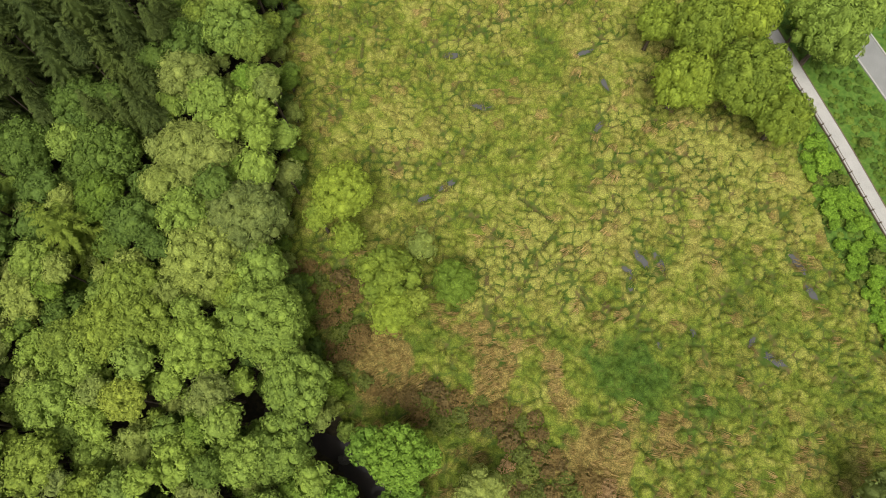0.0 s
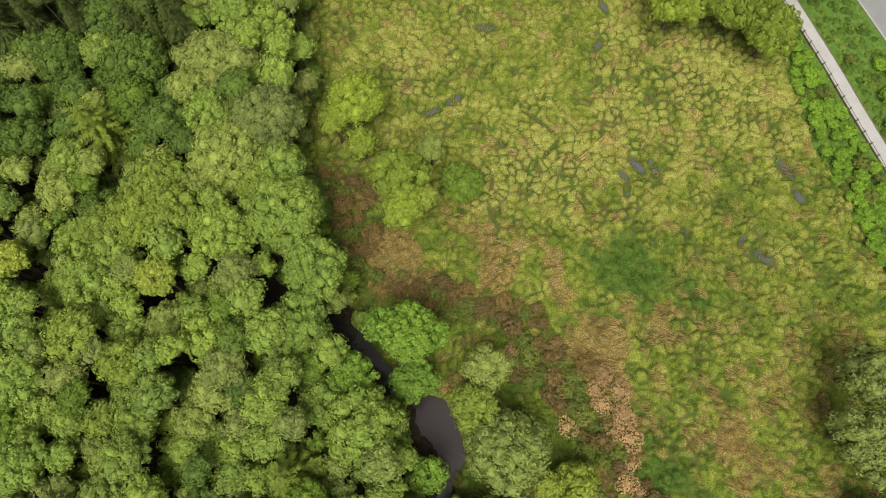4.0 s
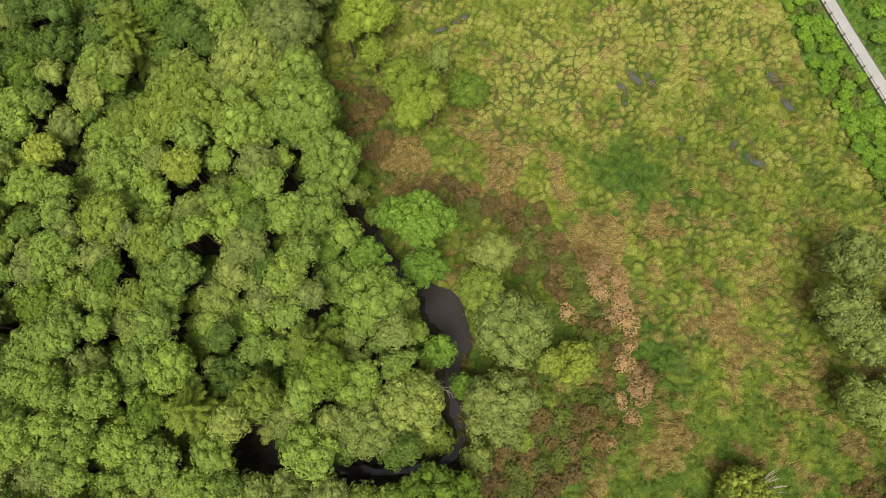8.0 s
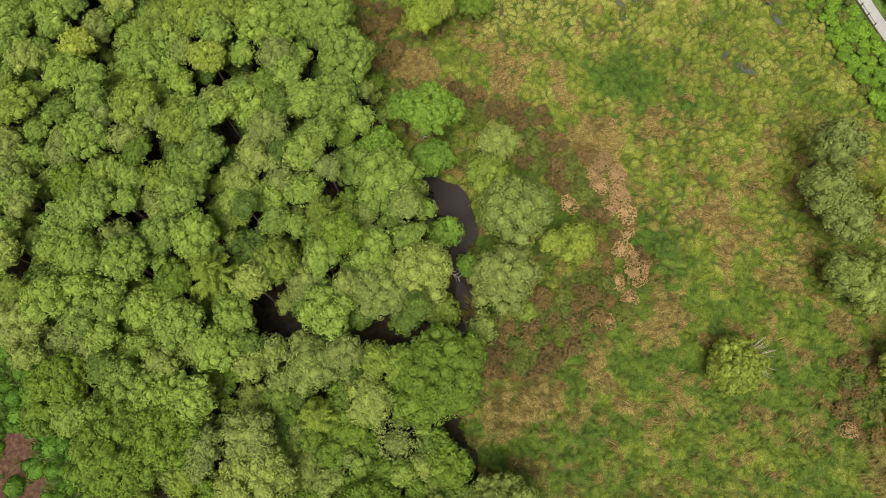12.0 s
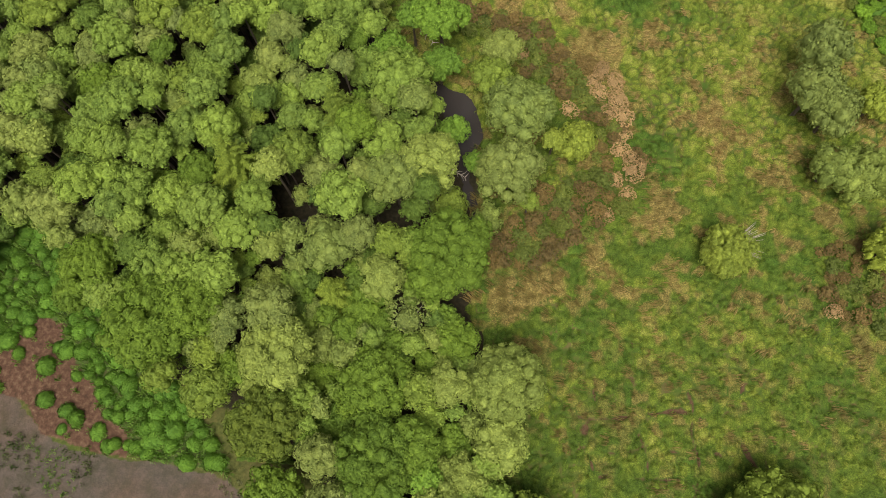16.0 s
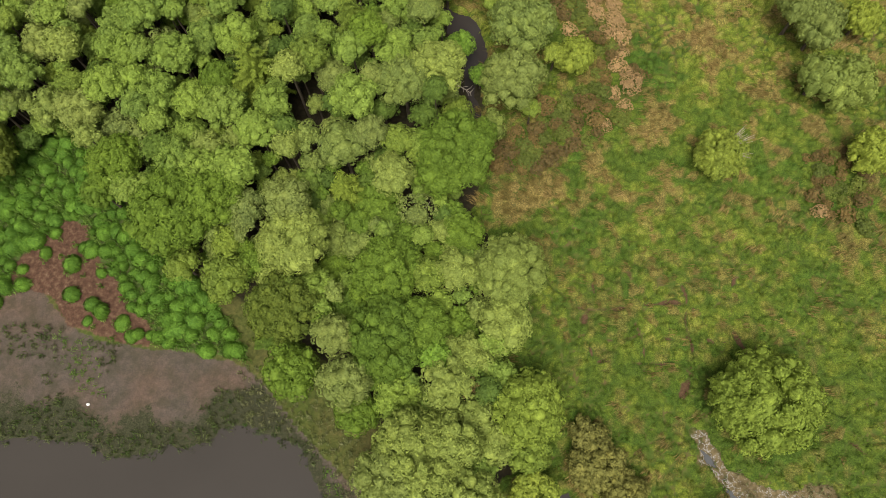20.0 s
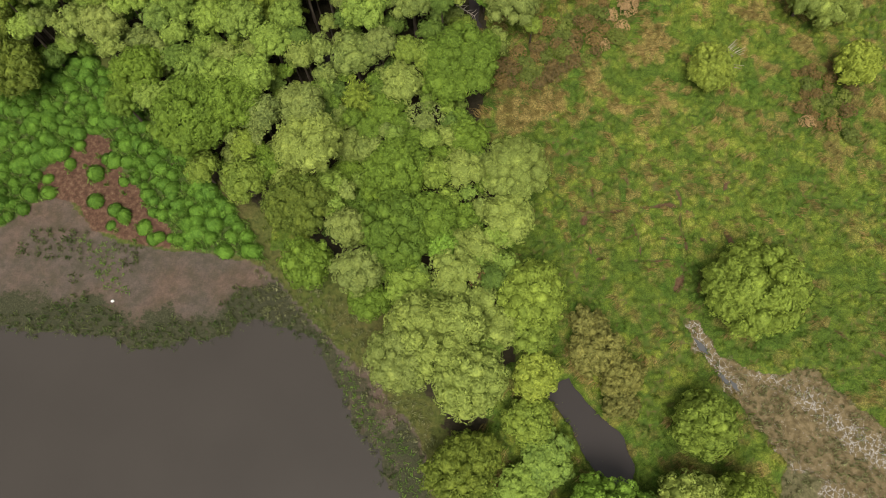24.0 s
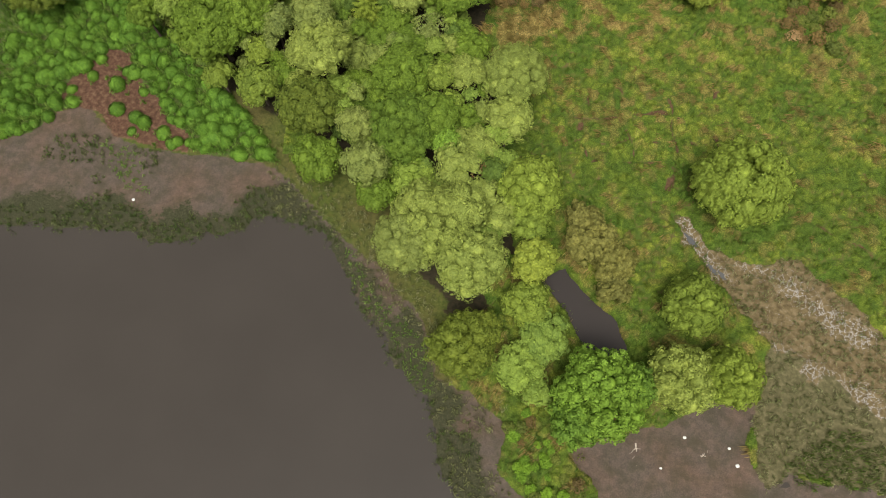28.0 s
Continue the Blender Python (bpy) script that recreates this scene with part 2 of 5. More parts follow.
DARK_REED = [(26.6, -75.6), (29.5, -70.6), (33.6, -69.6), (38.0, -71.4), (44.0, -75.5), (36.5, -75.0), (30.7, -74.2), (28.4, -73.6)]
STRAW_NORTH = [(-11.5, 8.0), (-4.4, 9.0), (3.6, 9.0), (9.2, 6.0), (11.2, 1.8), (22.4, 0.0), (23.2, -4.4), (16.9, -6.2), (14.8, -8.4), (9.2, -3.4), (2.7, 2.0), (-7.2, 1.6)]
STRAW_EAST = [(18.0, -9.8), (24.5, -7.5), (26.8, -9.9), (24.3, -15.4), (19.2, -12.8)]
STRAW_SOUTH = [(14.0, -17.0), (20.3, -16.0), (21.5, -21.0), (15.5, -22.4), (10.0, -22.0), (1.8, -26.5), (-0.3, -32.2), (3.9, -33.0), (9.0, -30.0), (13.1, -28.4), (17.5, -30.5), (13.0, -24.5)]
SEDGE_NORTH = [(8.6, 8.2), (14.7, 8.2), (22.6, 3.2), (20.0, 0.2), (11.9, 2.8)]
SEDGE_SOUTH = [(14.6, -8.4), (18.2, -7.8), (21.2, -14.1), (18.9, -18.3), (15.3, -17.6)]
SHRUB_WEST = [(-10.9, 5.5), (-7.3, 2.7), (-1.8, 3.3), (3.7, 2.4), (7.0, 1.2), (9.4, -3.2), (13.4, -3.7), (14.9, -10.5), (16.8, -15.3), (14.5, -19.7), (12.0, -22.1), (6.3, -26.1), (1.6, -26.3), (1.9, -22.7), (7.2, -17.7), (12.1, -15.6), (11.6, -11.7), (8.1, -8.7), (7.1, -5.6), (3.9, -5.8), (4.3, -0.8), (-0.5, -0.4), (-5.0, 1.7)]
SHRUB_NORTH = [(-18.0, 13.2), (-13.9, 14.6), (-9.5, 13.2), (-8.6, 8.0), (-10.4, 3.5), (-13.3, 9.4)]
SHRUB_EAST = [(32.5, -22.6), (37.1, -21.3), (38.5, -25.0), (37.3, -30.8), (32.6, -29.8)]
FOREST_EDGE = [(-90, 80), (-18.0, 80), (-18.5, 43.2), (-18.9, 36.3), (-16.3, 26.2), (-15.9, 16.3), (-12.1, 7.4), (-10.3, 1.5), (-7.0, -4.6), (-4.2, -9.0), (-3.0, -14.4), (-2.8, -20.0), (-2.0, -30.0), (1.5, -34.0), (4.0, -44.0), (3.5, -54.0), (-1.0, -58.0), (-5.0, -55.0), (-8.5, -48.0), (-14.0, -43.0), (-22.0, -38.0), (-30.2, -34.8), (-36.5, -29.0), (-40.5, -24.6), (-47.4, -25.4), (-60, -26.5), (-90, -27)]
WOOD_FLOOR = [(-90, 80), (-19.5, 80), (-20.0, 43.2), (-20.4, 36.3), (-18.0, 26.2), (-17.6, 16.3), (-14.0, 7.4), (-11.6, 1.5), (-7.5, -4.6), (-2.5, -8.0), (-0.4, -14.4), (0.0, -22.0), (-0.5, -30.0), (3.0, -38.0), (2.5, -44.0), (4.0, -54.0), (1.0, -60.0), (-1.0, -61.0), (-4.0, -57.0), (-7.5, -50.5), (-12.5, -46.0), (-19.0, -42.0), (-25.0, -38.0), (-32.2, -34.0), (-38.0, -26.0), (-41.5, -22.6), (-47.4, -23.4), (-60, -24.5), (-90, -25)]
VERGE = [(27, 80), (27.5, 50), (30.0, 36.0), (31.8, 28.0), (34.2, 18.5), (37.6, 9.0), (42.6, -2.0), (50, -22), (90, -22), (90, 80)]
BOARDWALK = [(24.5, 55.0), (27.5, 48.0), (30.9, 40.2), (34.2, 32.6), (36.1, 28.2), (38.5, 22.1), (41.2, 15.6), (42.2, 13.1), (46.0, 4.6), (52.0, -10.0), (58.0, -26.0)]
LANE = [(27.0, 66.0), (31.0, 57.5), (36.0, 47.4), (40.1, 38.8), (42.0, 34.9), (44.2, 30.0), (51.0, 16.0), (58.0, 0.0), (67.0, -24.0)]
PUDDLES = ((16.3, 16.0, 1.3, 2.2), (17.9, 15.8, 1.2, 2.0), (15.2, 13.5, 0.9, 1.6), (15.0, 14.9, 0.8, 2.4), (30.5, 16.3, 1.4, 2.1), (31.5, 13.5, 1.1, 2.2), (-2.0, 22.6, 1.2, 0.6), (-4.1, 21.2, 1.0, 0.4),
                      (27.6, 7.2, 1.4, 2.6), (25.8, 8.8, 0.8, 1.0), (20.7, 9.3, 0.7, 2.0), (17.5, 8.2, 0.6, 2.0), (-2.1, 37.0, 1.2, 0.1), (1.0, 31.2, 1.3, 0.0), (13.4, 34.2, 1.0, 2.0), (12.7, 29.5, 1.0, 1.0), (11.5, 37.8, 1.0, 0.4), (22.9, -55.2, 0.9, 2.3), (21.2, -52.4, 1.1, 2.2), (23.9, -55.8, 0.7, 2.2))
WATER_LEVEL = -0.25


def segment_distance(px, py, pts, closed=True):
    best = np.full(px.shape, 1e9)
    for (ax, ay), (bx, by) in zip(pts, pts[1:] + pts[:1] if closed else pts[1:]):
        dx, dy = bx - ax, by - ay
        t = np.clip(((px - ax) * dx + (py - ay) * dy) / (dx * dx + dy * dy + 1e-9), 0, 1)
        best = np.minimum(best, np.hypot(px - ax - t * dx, py - ay - t * dy))
    return best


def depth_in(px, py, pts):
    """Signed distance to the outline, positive inside."""
    inside = np.zeros(px.shape, bool)
    for (ax, ay), (bx, by) in zip(pts, pts[1:] + pts[:1]):
        cross = (ay > py) != (by > py)
        inside ^= cross & (px < (bx - ax) * (py - ay) / ((by - ay) or 1e-9) + ax)
    d = segment_distance(px, py, pts)
    return np.where(inside, d, -d)


LATTICE = np.random.RandomState(7).rand(6, 128, 128)


def wander(px, py, size, seed=0):
    """Smooth noise from 0 to 1 with lumps of that size in metres."""
    u, v = px / size + 31.7 * seed, py / size + 17.3 * seed
    i, j = np.floor(u).astype(int), np.floor(v).astype(int)
    f, g = u - i, v - j
    f, g = f * f * (3 - 2 * f), g * g * (3 - 2 * g)
    n = LATTICE[seed % 6]
    a, b, c, d = n[i % 128, j % 128], n[(i + 1) % 128, j % 128], n[i % 128, (j + 1) % 128], n[(i + 1) % 128, (j + 1) % 128]
    return (a * (1 - f) + b * f) * (1 - g) + (c * (1 - f) + d * f) * g


def ease(v, lo, hi):
    t = np.clip((v - lo) / (hi - lo), 0, 1)
    return t * t * (3 - 2 * t)


def zones(px, py):
    """What covers the ground at each place: weights from 0 to 1."""
    wob = (wander(px, py, 2.5, 1) - 0.5) * 1.6 + (wander(px, py, 0.9, 2) - 0.5) * 0.8
    z = {}
    z["lake"] = ease(depth_in(px, py, LAKE_EDGE) + wob * 0.7, -0.4, 0.8)
    shelf = np.maximum(depth_in(px, py, SHELF_EDGE), depth_in(px, py, SOUTH_BAY))
    z["shelf"] = ease(shelf + wob * 0.5, -0.3, 0.5)
    z["bay"] = ease(depth_in(px, py, SOUTH_BAY) + wob * 0.4, -0.2, 0.6)
    z["stream"] = ease(0.65 - 0.3 * ease(-py, 13, 15) + 1.1 * np.exp(-((px + 1.8) ** 2 + (py + 9.0) ** 2) / 9) - segment_distance(px, py, STREAM_LINE, False) + wob * 0.4, -0.5, 0.5)
    z["pond"] = ease(depth_in(px, py, SOUTH_POND) + wob * 0.3, -0.3, 0.4)
    z["red"] = ease(depth_in(px, py, RED_MUD) + wob * 0.8, -0.6, 0.6)
    z["pale"] = ease(depth_in(px, py, PALE_MUD) + wob * 1.2, -0.8, 1.4)
    veins = np.minimum.reduce([segment_distance(px, py, line, False) for line in CRUST_LINES])
    z["crust"] = ease(1.25 - veins + wob * 0.9, -0.5, 1.1)
    z["reed"] = ease(depth_in(px, py, REED_MARSH) + wob, -0.6, 0.8)
    z["weed"] = ease(depth_in(px, py, LAKE_EDGE) + wob * 1.5, -6.0, -1.5) * z["shelf"] * (1 - z["bay"]) * (0.58 + 0.42 * ease(wander(px, py, 3.5, 5) + 0.3 * wander(px, py, 1.0, 4), 0.25, 0.95))
    z["rush"] = ease(depth_in(px, py, RUSH_ZONE) + wob * 0.5, -0.4, 0.6)
    straw = np.maximum(depth_in(px, py, STRAW_NORTH), np.maximum(depth_in(px, py, STRAW_EAST), depth_in(px, py, STRAW_SOUTH) - 1.2))
    z["straw"] = ease(straw + wob * 1.6, -1.2, 1.2) * ease(wander(px, py, 3.2, 3), 0.25, 0.6)
    z["sedge"] = ease(np.maximum(depth_in(px, py, SEDGE_NORTH), depth_in(px, py, SEDGE_SOUTH)) + wob * 1.5, -1.5, 1.2)
    z["shrub"] = ease(np.maximum(depth_in(px, py, SHRUB_WEST), np.maximum(depth_in(px, py, SHRUB_NORTH), depth_in(px, py, SHRUB_EAST))) + wob, -0.8, 0.8)
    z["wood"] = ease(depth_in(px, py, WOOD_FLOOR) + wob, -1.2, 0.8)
    z["verge"] = ease(depth_in(px, py, VERGE) + wob, -1.0, 1.0)
    return z


def ground_height(px, py, z=None):
    z = z or zones(px, py)
    h = 0.10 * (wander(px, py, 5.0, 4) - 0.5) + 0.12 * (wander(px, py, 1.3, 5) - 0.5)
    flats = np.maximum(z["shelf"], z["pale"] * 0.9)
    h = h * (1 - flats) + flats * (WATER_LEVEL + 0.07 + 0.10 * (wander(px, py, 3.0, 1) - 0.5) + 0.05 * (wander(px, py, 0.8, 3) - 0.5))
    deep = np.maximum(np.maximum(z["lake"], z["stream"]), z["pond"])
    h = h * (1 - deep) - 0.9 * deep
    return h - z["bay"] * 0.16 * (wander(px, py, 6.0, 2) - 0.25)


# ---- the ground ----
def grid_mesh(name, xs, ys, height, attributes):
    gx, gy = np.meshgrid(xs, ys)
    px, py = gx.ravel(), gy.ravel()
    z = zones(px, py)
    verts = np.column_stack((px, py, height(px, py, z)))
    nx, ny = len(xs), len(ys)
    i = (np.arange(ny - 1)[:, None] * nx + np.arange(nx - 1)[None, :]).ravel()
    faces = np.column_stack((i, i + 1, i + nx + 1, i + nx))
    me = bpy.data.meshes.new(name)
    me.from_pydata(verts.tolist(), [], faces.tolist())
    for key, names in attributes.items():
        a = me.attributes.new(key, "FLOAT_COLOR", "POINT")
        a.data.foreach_set("color", np.column_stack([z[n] for n in names]).astype(np.float32).ravel())
    me.polygons.foreach_set("use_smooth", [True] * len(me.polygons))
    return me


def spaced(lo, hi, step, far):
    inner = np.arange(lo, hi + step, step)
    return np.concatenate((lo - np.array(far[::-1]), inner, inner[-1] + np.array(far)))


def ground_material():
    m, nt, b = mat("ground", 0.95)
    a1, a2, a3 = (nt.nodes.new("ShaderNodeAttribute") for _ in range(3))
    a1.attribute_name, a2.attribute_name, a3.attribute_name = "cover_a", "cover_b", "cover_c"
    s1, s2, s3 = (nt.nodes.new("ShaderNodeSeparateColor") for _ in range(3))
    for a, s in ((a1, s1), (a2, s2), (a3, s3)):
        nt.links.new(a.outputs["Color"], s.inputs[0])
    fine = textured(nt, "ShaderNodeTexNoise", 2.2, Detail=8.0, Roughness=0.65)
    broad = textured(nt, "ShaderNodeTexNoise", 0.16, Detail=4.0)
    grain = textured(nt, "ShaderNodeTexNoise", 9.0, Detail=5.0)
    f = fine.outputs[0]
    grass = mixed(nt, ramp(nt, broad.outputs[0], (0.35, (0, 0, 0)), (0.65, (1, 1, 1))),
                  ramp(nt, f, (0.3, (0.035, 0.050, 0.010)), (0.5, (0.070, 0.090, 0.016)), (0.7, (0.120, 0.120, 0.030))),
                  ramp(nt, f, (0.3, (0.045, 0.042, 0.014)), (0.5, (0.090, 0.082, 0.024)), (0.7, (0.140, 0.115, 0.040))))

    def cover(colour, under, weight):
        edge = maths(nt, "ADD", weight, maths(nt, "MULTIPLY", maths(nt, "SUBTRACT", f, 0.5), 1.1))
        return mixed(nt, ramp(nt, edge, (0.42, (0, 0, 0)), (0.6, (1, 1, 1))), under, colour)

    straw = ramp(nt, f, (0.3, (0.10, 0.070, 0.022)), (0.5, (0.20, 0.135, 0.050)), (0.7, (0.30, 0.205, 0.085)))
    sedge = ramp(nt, f, (0.3, (0.022, 0.055, 0.010)), (0.5, (0.040, 0.090, 0.014)), (0.7, (0.085, 0.125, 0.022)))
    shrub = ramp(nt, f, (0.3, (0.030, 0.030, 0.012)), (0.5, (0.085, 0.060, 0.024)), (0.7, (0.130, 0.085, 0.035)))
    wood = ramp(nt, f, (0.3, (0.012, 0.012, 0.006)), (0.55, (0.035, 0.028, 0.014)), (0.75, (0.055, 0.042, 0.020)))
    verge = ramp(nt, f, (0.3, (0.040, 0.090, 0.014)), (0.5, (0.085, 0.165, 0.022)), (0.7, (0.150, 0.205, 0.040)))
    rush = ramp(nt, f, (0.3, (0.035, 0.060, 0.012)), (0.5, (0.070, 0.105, 0.022)), (0.7, (0.120, 0.090, 0.040)))
    mud = mixed(nt, 0.5, ramp(nt, f, (0.3, (0.060, 0.048, 0.038)), (0.5, (0.098, 0.076, 0.060)), (0.72, (0.165, 0.122, 0.092))),
                ramp(nt, grain.outputs[0], (0.3, (0.064, 0.052, 0.041)), (0.7, (0.130, 0.098, 0.076))))
    blot = textured(nt, "ShaderNodeTexNoise", 0.75, Detail=9.0, Roughness=0.7)
    mud = mixed(nt, ramp(nt, blot.outputs[0], (0.44, (0, 0, 0)), (0.62, (0.8, 0.8, 0.8))), mud, (0.062, 0.054, 0.034))
    mud = mixed(nt, ramp(nt, broad.outputs[0], (0.42, (0, 0, 0)), (0.6, (0.7, 0.7, 0.7))), mud, mixed(nt, 1.0, mud, (1.25, 1.05, 0.95), "MULTIPLY"))
    red = ramp(nt, f, (0.3, (0.050, 0.026, 0.015)), (0.5, (0.098, 0.050, 0.030)), (0.66, (0.160, 0.096, 0.058)), (0.78, (0.36, 0.32, 0.28)))
    crust = ramp(nt, f, (0.32, (0.080, 0.056, 0.024)), (0.5, (0.140, 0.105, 0.050)), (0.68, (0.215, 0.160, 0.085)))
    vein = textured(nt, "ShaderNodeTexVoronoi", 1.7)
    vein.feature = "DISTANCE_TO_EDGE"
    bend = nt.nodes.new("ShaderNodeVectorMath")
    bend.operation = "MULTIPLY_ADD"
    nt.links.new(fine.outputs["Color"], bend.inputs[0])
    bend.inputs[1].default_value = (0.8, 0.8, 0.8)
    place = nt.nodes.new("ShaderNodeTexCoord")
    nt.links.new(place.outputs["Object"], bend.inputs[2])
    nt.links.new(bend.outputs[0], vein.inputs["Vector"])
    thin = maths(nt, "SUBTRACT", maths(nt, "MULTIPLY", a3.outputs["Alpha"], 0.10), vein.outputs["Distance"])
    white = ramp(nt, grain.outputs[0], (0.3, (0.20, 0.18, 0.16)), (0.6, (0.42, 0.40, 0.38)))
    salt = ramp(nt, maths(nt, "ADD", maths(nt, "MULTIPLY", thin, 6.0), maths(nt, "MULTIPLY", maths(nt, "SUBTRACT", grain.outputs[0], 0.5), 2.2)), (0.0, (0, 0, 0)), (0.6, (0.8, 0.8, 0.8)))
    crust = mixed(nt, salt, crust, white)
    weed = ramp(nt, grain.outputs[0], (0.3, (0.022, 0.026, 0.012)), (0.55, (0.050, 0.050, 0.024)), (0.75, (0.090, 0.082, 0.045)))
    reedy = ramp(nt, f, (0.3, (0.060, 0.056, 0.024)), (0.5, (0.110, 0.098, 0.045)), (0.7, (0.190, 0.165, 0.085)))
    col = grass
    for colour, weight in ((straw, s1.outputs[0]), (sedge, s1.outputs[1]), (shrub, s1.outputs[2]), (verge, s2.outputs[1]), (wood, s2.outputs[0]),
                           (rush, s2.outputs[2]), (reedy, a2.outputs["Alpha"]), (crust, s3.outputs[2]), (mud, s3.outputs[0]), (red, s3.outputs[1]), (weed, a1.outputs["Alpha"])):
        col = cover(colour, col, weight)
    nt.links.new(col, b.inputs["Base Color"])
    bump = node(nt, "ShaderNodeBump", Strength=0.7, Distance=0.15)
    nt.links.new(f, bump.inputs["Height"])
    nt.links.new(bump.outputs[0], b.inputs["Normal"])
    return m


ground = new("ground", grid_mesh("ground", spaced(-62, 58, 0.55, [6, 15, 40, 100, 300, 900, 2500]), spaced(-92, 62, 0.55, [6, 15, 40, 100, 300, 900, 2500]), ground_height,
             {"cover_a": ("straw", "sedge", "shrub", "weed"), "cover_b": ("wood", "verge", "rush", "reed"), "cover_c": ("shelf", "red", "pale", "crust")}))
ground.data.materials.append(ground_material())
tagged(ground, "boggy moorland ground with grass, mud and wood floor", "ground", kind="structure")


# ---- water ----
def water_material(name, colour, rough):
    m, nt, b = mat(name, rough)
    n = textured(nt, "ShaderNodeTexNoise", 0.12, Detail=3.0)
    nt.links.new(ramp(nt, n.outputs[0], (0.3, shade(colour, 0.95)), (0.7, shade(colour, 1.05))), b.inputs["Base Color"])
    b.inputs["IOR"].default_value = 1.33
    b.inputs["Specular IOR Level"].default_value = 0.5
    ripple = textured(nt, "ShaderNodeTexNoise", 1.4, Detail=3.0)
    bump = node(nt, "ShaderNodeBump", Strength=0.05, Distance=0.05)
    nt.links.new(ripple.outputs[0], bump.inputs["Height"])
    nt.links.new(bump.outputs[0], b.inputs["Normal"])
    return m


LAKE_WATER = water_material("lake_water", (0.053, 0.045, 0.038), 0.07)
STREAM_WATER = water_material("stream_water", (0.045, 0.038, 0.035), 0.06)


def sheet(name, outline, level, material, label):
    """A level sheet of water with a skirt that goes below the ground."""
    bm = bmesh.new()
    top = [bm.verts.new((x, y, level)) for x, y in outline]
    low = [bm.verts.new((x, y, level - 0.5)) for x, y in outline]
    bm.faces.new(top)
    for i in range(len(top)):
        j = (i + 1) % len(top)
        bm.faces.new((top[j], top[i], low[i], low[j]))
    bmesh.ops.recalc_face_normals(bm, faces=bm.faces)
    me = bpy.data.meshes.new(name)
    bm.to_mesh(me)
    bm.free()
    me.materials.append(material)
    return tagged(new(name, me), label, "water", kind="structure")


sheet("lake_water", [(-160, -38.5), (-30, -38.5), (-18.0, -44), (-5, -55), (0.8, -66), (3.2, -70.2), (9.0, -71.5), (12, -76), (20, -180), (-160, -180)], WATER_LEVEL, LAKE_WATER, "still grey-brown lake water with a muddy shore")
sheet("bay_water", [(9.4, -71.8), (17, -68.6), (26.5, -64.5), (38, -68), (62, -70), (62, -180), (20.4, -180), (12.3, -76)], WATER_LEVEL - 0.02, LAKE_WATER, "shallow muddy water of a small bay")
sheet("pond_water", [(5.5, -57), (9.1, -54), (16, -60), (16.5, -68), (11.5, -68.5), (8, -62)], WATER_LEVEL, STREAM_WATER, "dark still pond among trees")
sheet("stream_water", [(-19, 3), (-8, 0.5), (3, -8), (2.6, -21), (-2, -25.6), (-20, -25.6), (-20, -20), (-4, -20.5), (-4, -8), (-19, -2)], WATER_LEVEL, STREAM_WATER, "dark slow stream under the trees")


def along(line, step):
    """Places at even steps on a line: x, y and the heading."""
    out, carry = [], 0.0
    for (ax, ay), (bx, by) in zip(line, line[1:]):
        L = math.hypot(bx - ax, by - ay)
        h = math.atan2(by - ay, bx - ax)
        s = carry
        while s < L:
            out.append((ax + (bx - ax) * s / L, ay + (by - ay) * s / L, h))
            s += step
        carry = s - L
    return out


def fast_mesh(name, verts, faces, material, tint=None):
    me = bpy.data.meshes.new(name)
    me.from_pydata(verts.tolist() if hasattr(verts, "tolist") else verts, [], faces.tolist() if hasattr(faces, "tolist") else faces)
    if tint is not None:
        a = me.attributes.new("tint", "FLOAT", "POINT")
        a.data.foreach_set("value", tint.astype(np.float32))
    me.materials.append(material)
    return me


def height_at(x, y):
    return float(ground_height(np.array([float(x)]), np.array([float(y)]))[0])


def thing(name, x, y, z, label, category, group=""):
    ob = new(name)
    ob.location = (x, y, z)
    return tagged(ob, label, category, group)


def part(name, me, parent, label=""):
    ob = new(name, me)
    ob.parent = parent
    if label:
        tagged(ob, label)
    return ob


# ---- trees ----
def directions(rng, n, low=-1.0):
    z = rng.uniform(low, 1, n)
    a = rng.uniform(0, 2 * np.pi, n)
    r = np.sqrt(np.maximum(0, 1 - z * z))
    return np.column_stack((r * np.cos(a), r * np.sin(a), z))


def unit(v):
    return v / (np.linalg.norm(v, axis=1, keepdims=True) + 1e-9)


def cards(rng, p, n, size, slim=0.7):
    """Small pointed leaf sprays at p, facing n."""
    u = unit(np.cross(n, directions(rng, len(p))))
    v = np.cross(n, u)
    s = size * rng.uniform(0.6, 1.4, (len(p), 1))
    back = n * s * 0.3
    verts = np.stack((p + u * s * 1.1 - back, p - u * s * 0.75 - v * s * slim, p - u * s * 0.75 + v * s * slim), axis=1).reshape(-1, 3)
    return verts, np.arange(len(p) * 3).reshape(-1, 3)


def ball(fine):
    bm = bmesh.new()
    bmesh.ops.create_icosphere(bm, subdivisions=fine, radius=1)
    v = np.array([w.co for w in bm.verts])
    f = np.array([[w.index for w in p.verts] for p in bm.faces])
    bm.free()
    return v, f


BALL_V, BALL_F = ball(2)
FINE_V, FINE_F = ball(4)
ROUND_V, ROUND_F = ball(3)


def joined(pieces):
    verts, faces, at = [], [], 0
    for v, f in pieces:
        verts.append(v)
        faces.append(f + at)
        at += len(v)
    return np.concatenate(verts), np.concatenate(faces)


def evenly(rng, n, low):
    """About n directions, evenly spread with some disorder, from low upwards."""
    k = np.arange(n) + 0.5
    z = 1 - (1 - low) * k / n
    a = k * 2.39996 + rng.uniform(0, 6)
    r = np.sqrt(np.maximum(0, 1 - z * z))
    return unit(np.column_stack((r * np.cos(a), r * np.sin(a), z)) + rng.normal(0, 0.5 / math.sqrt(n), (n, 3)))


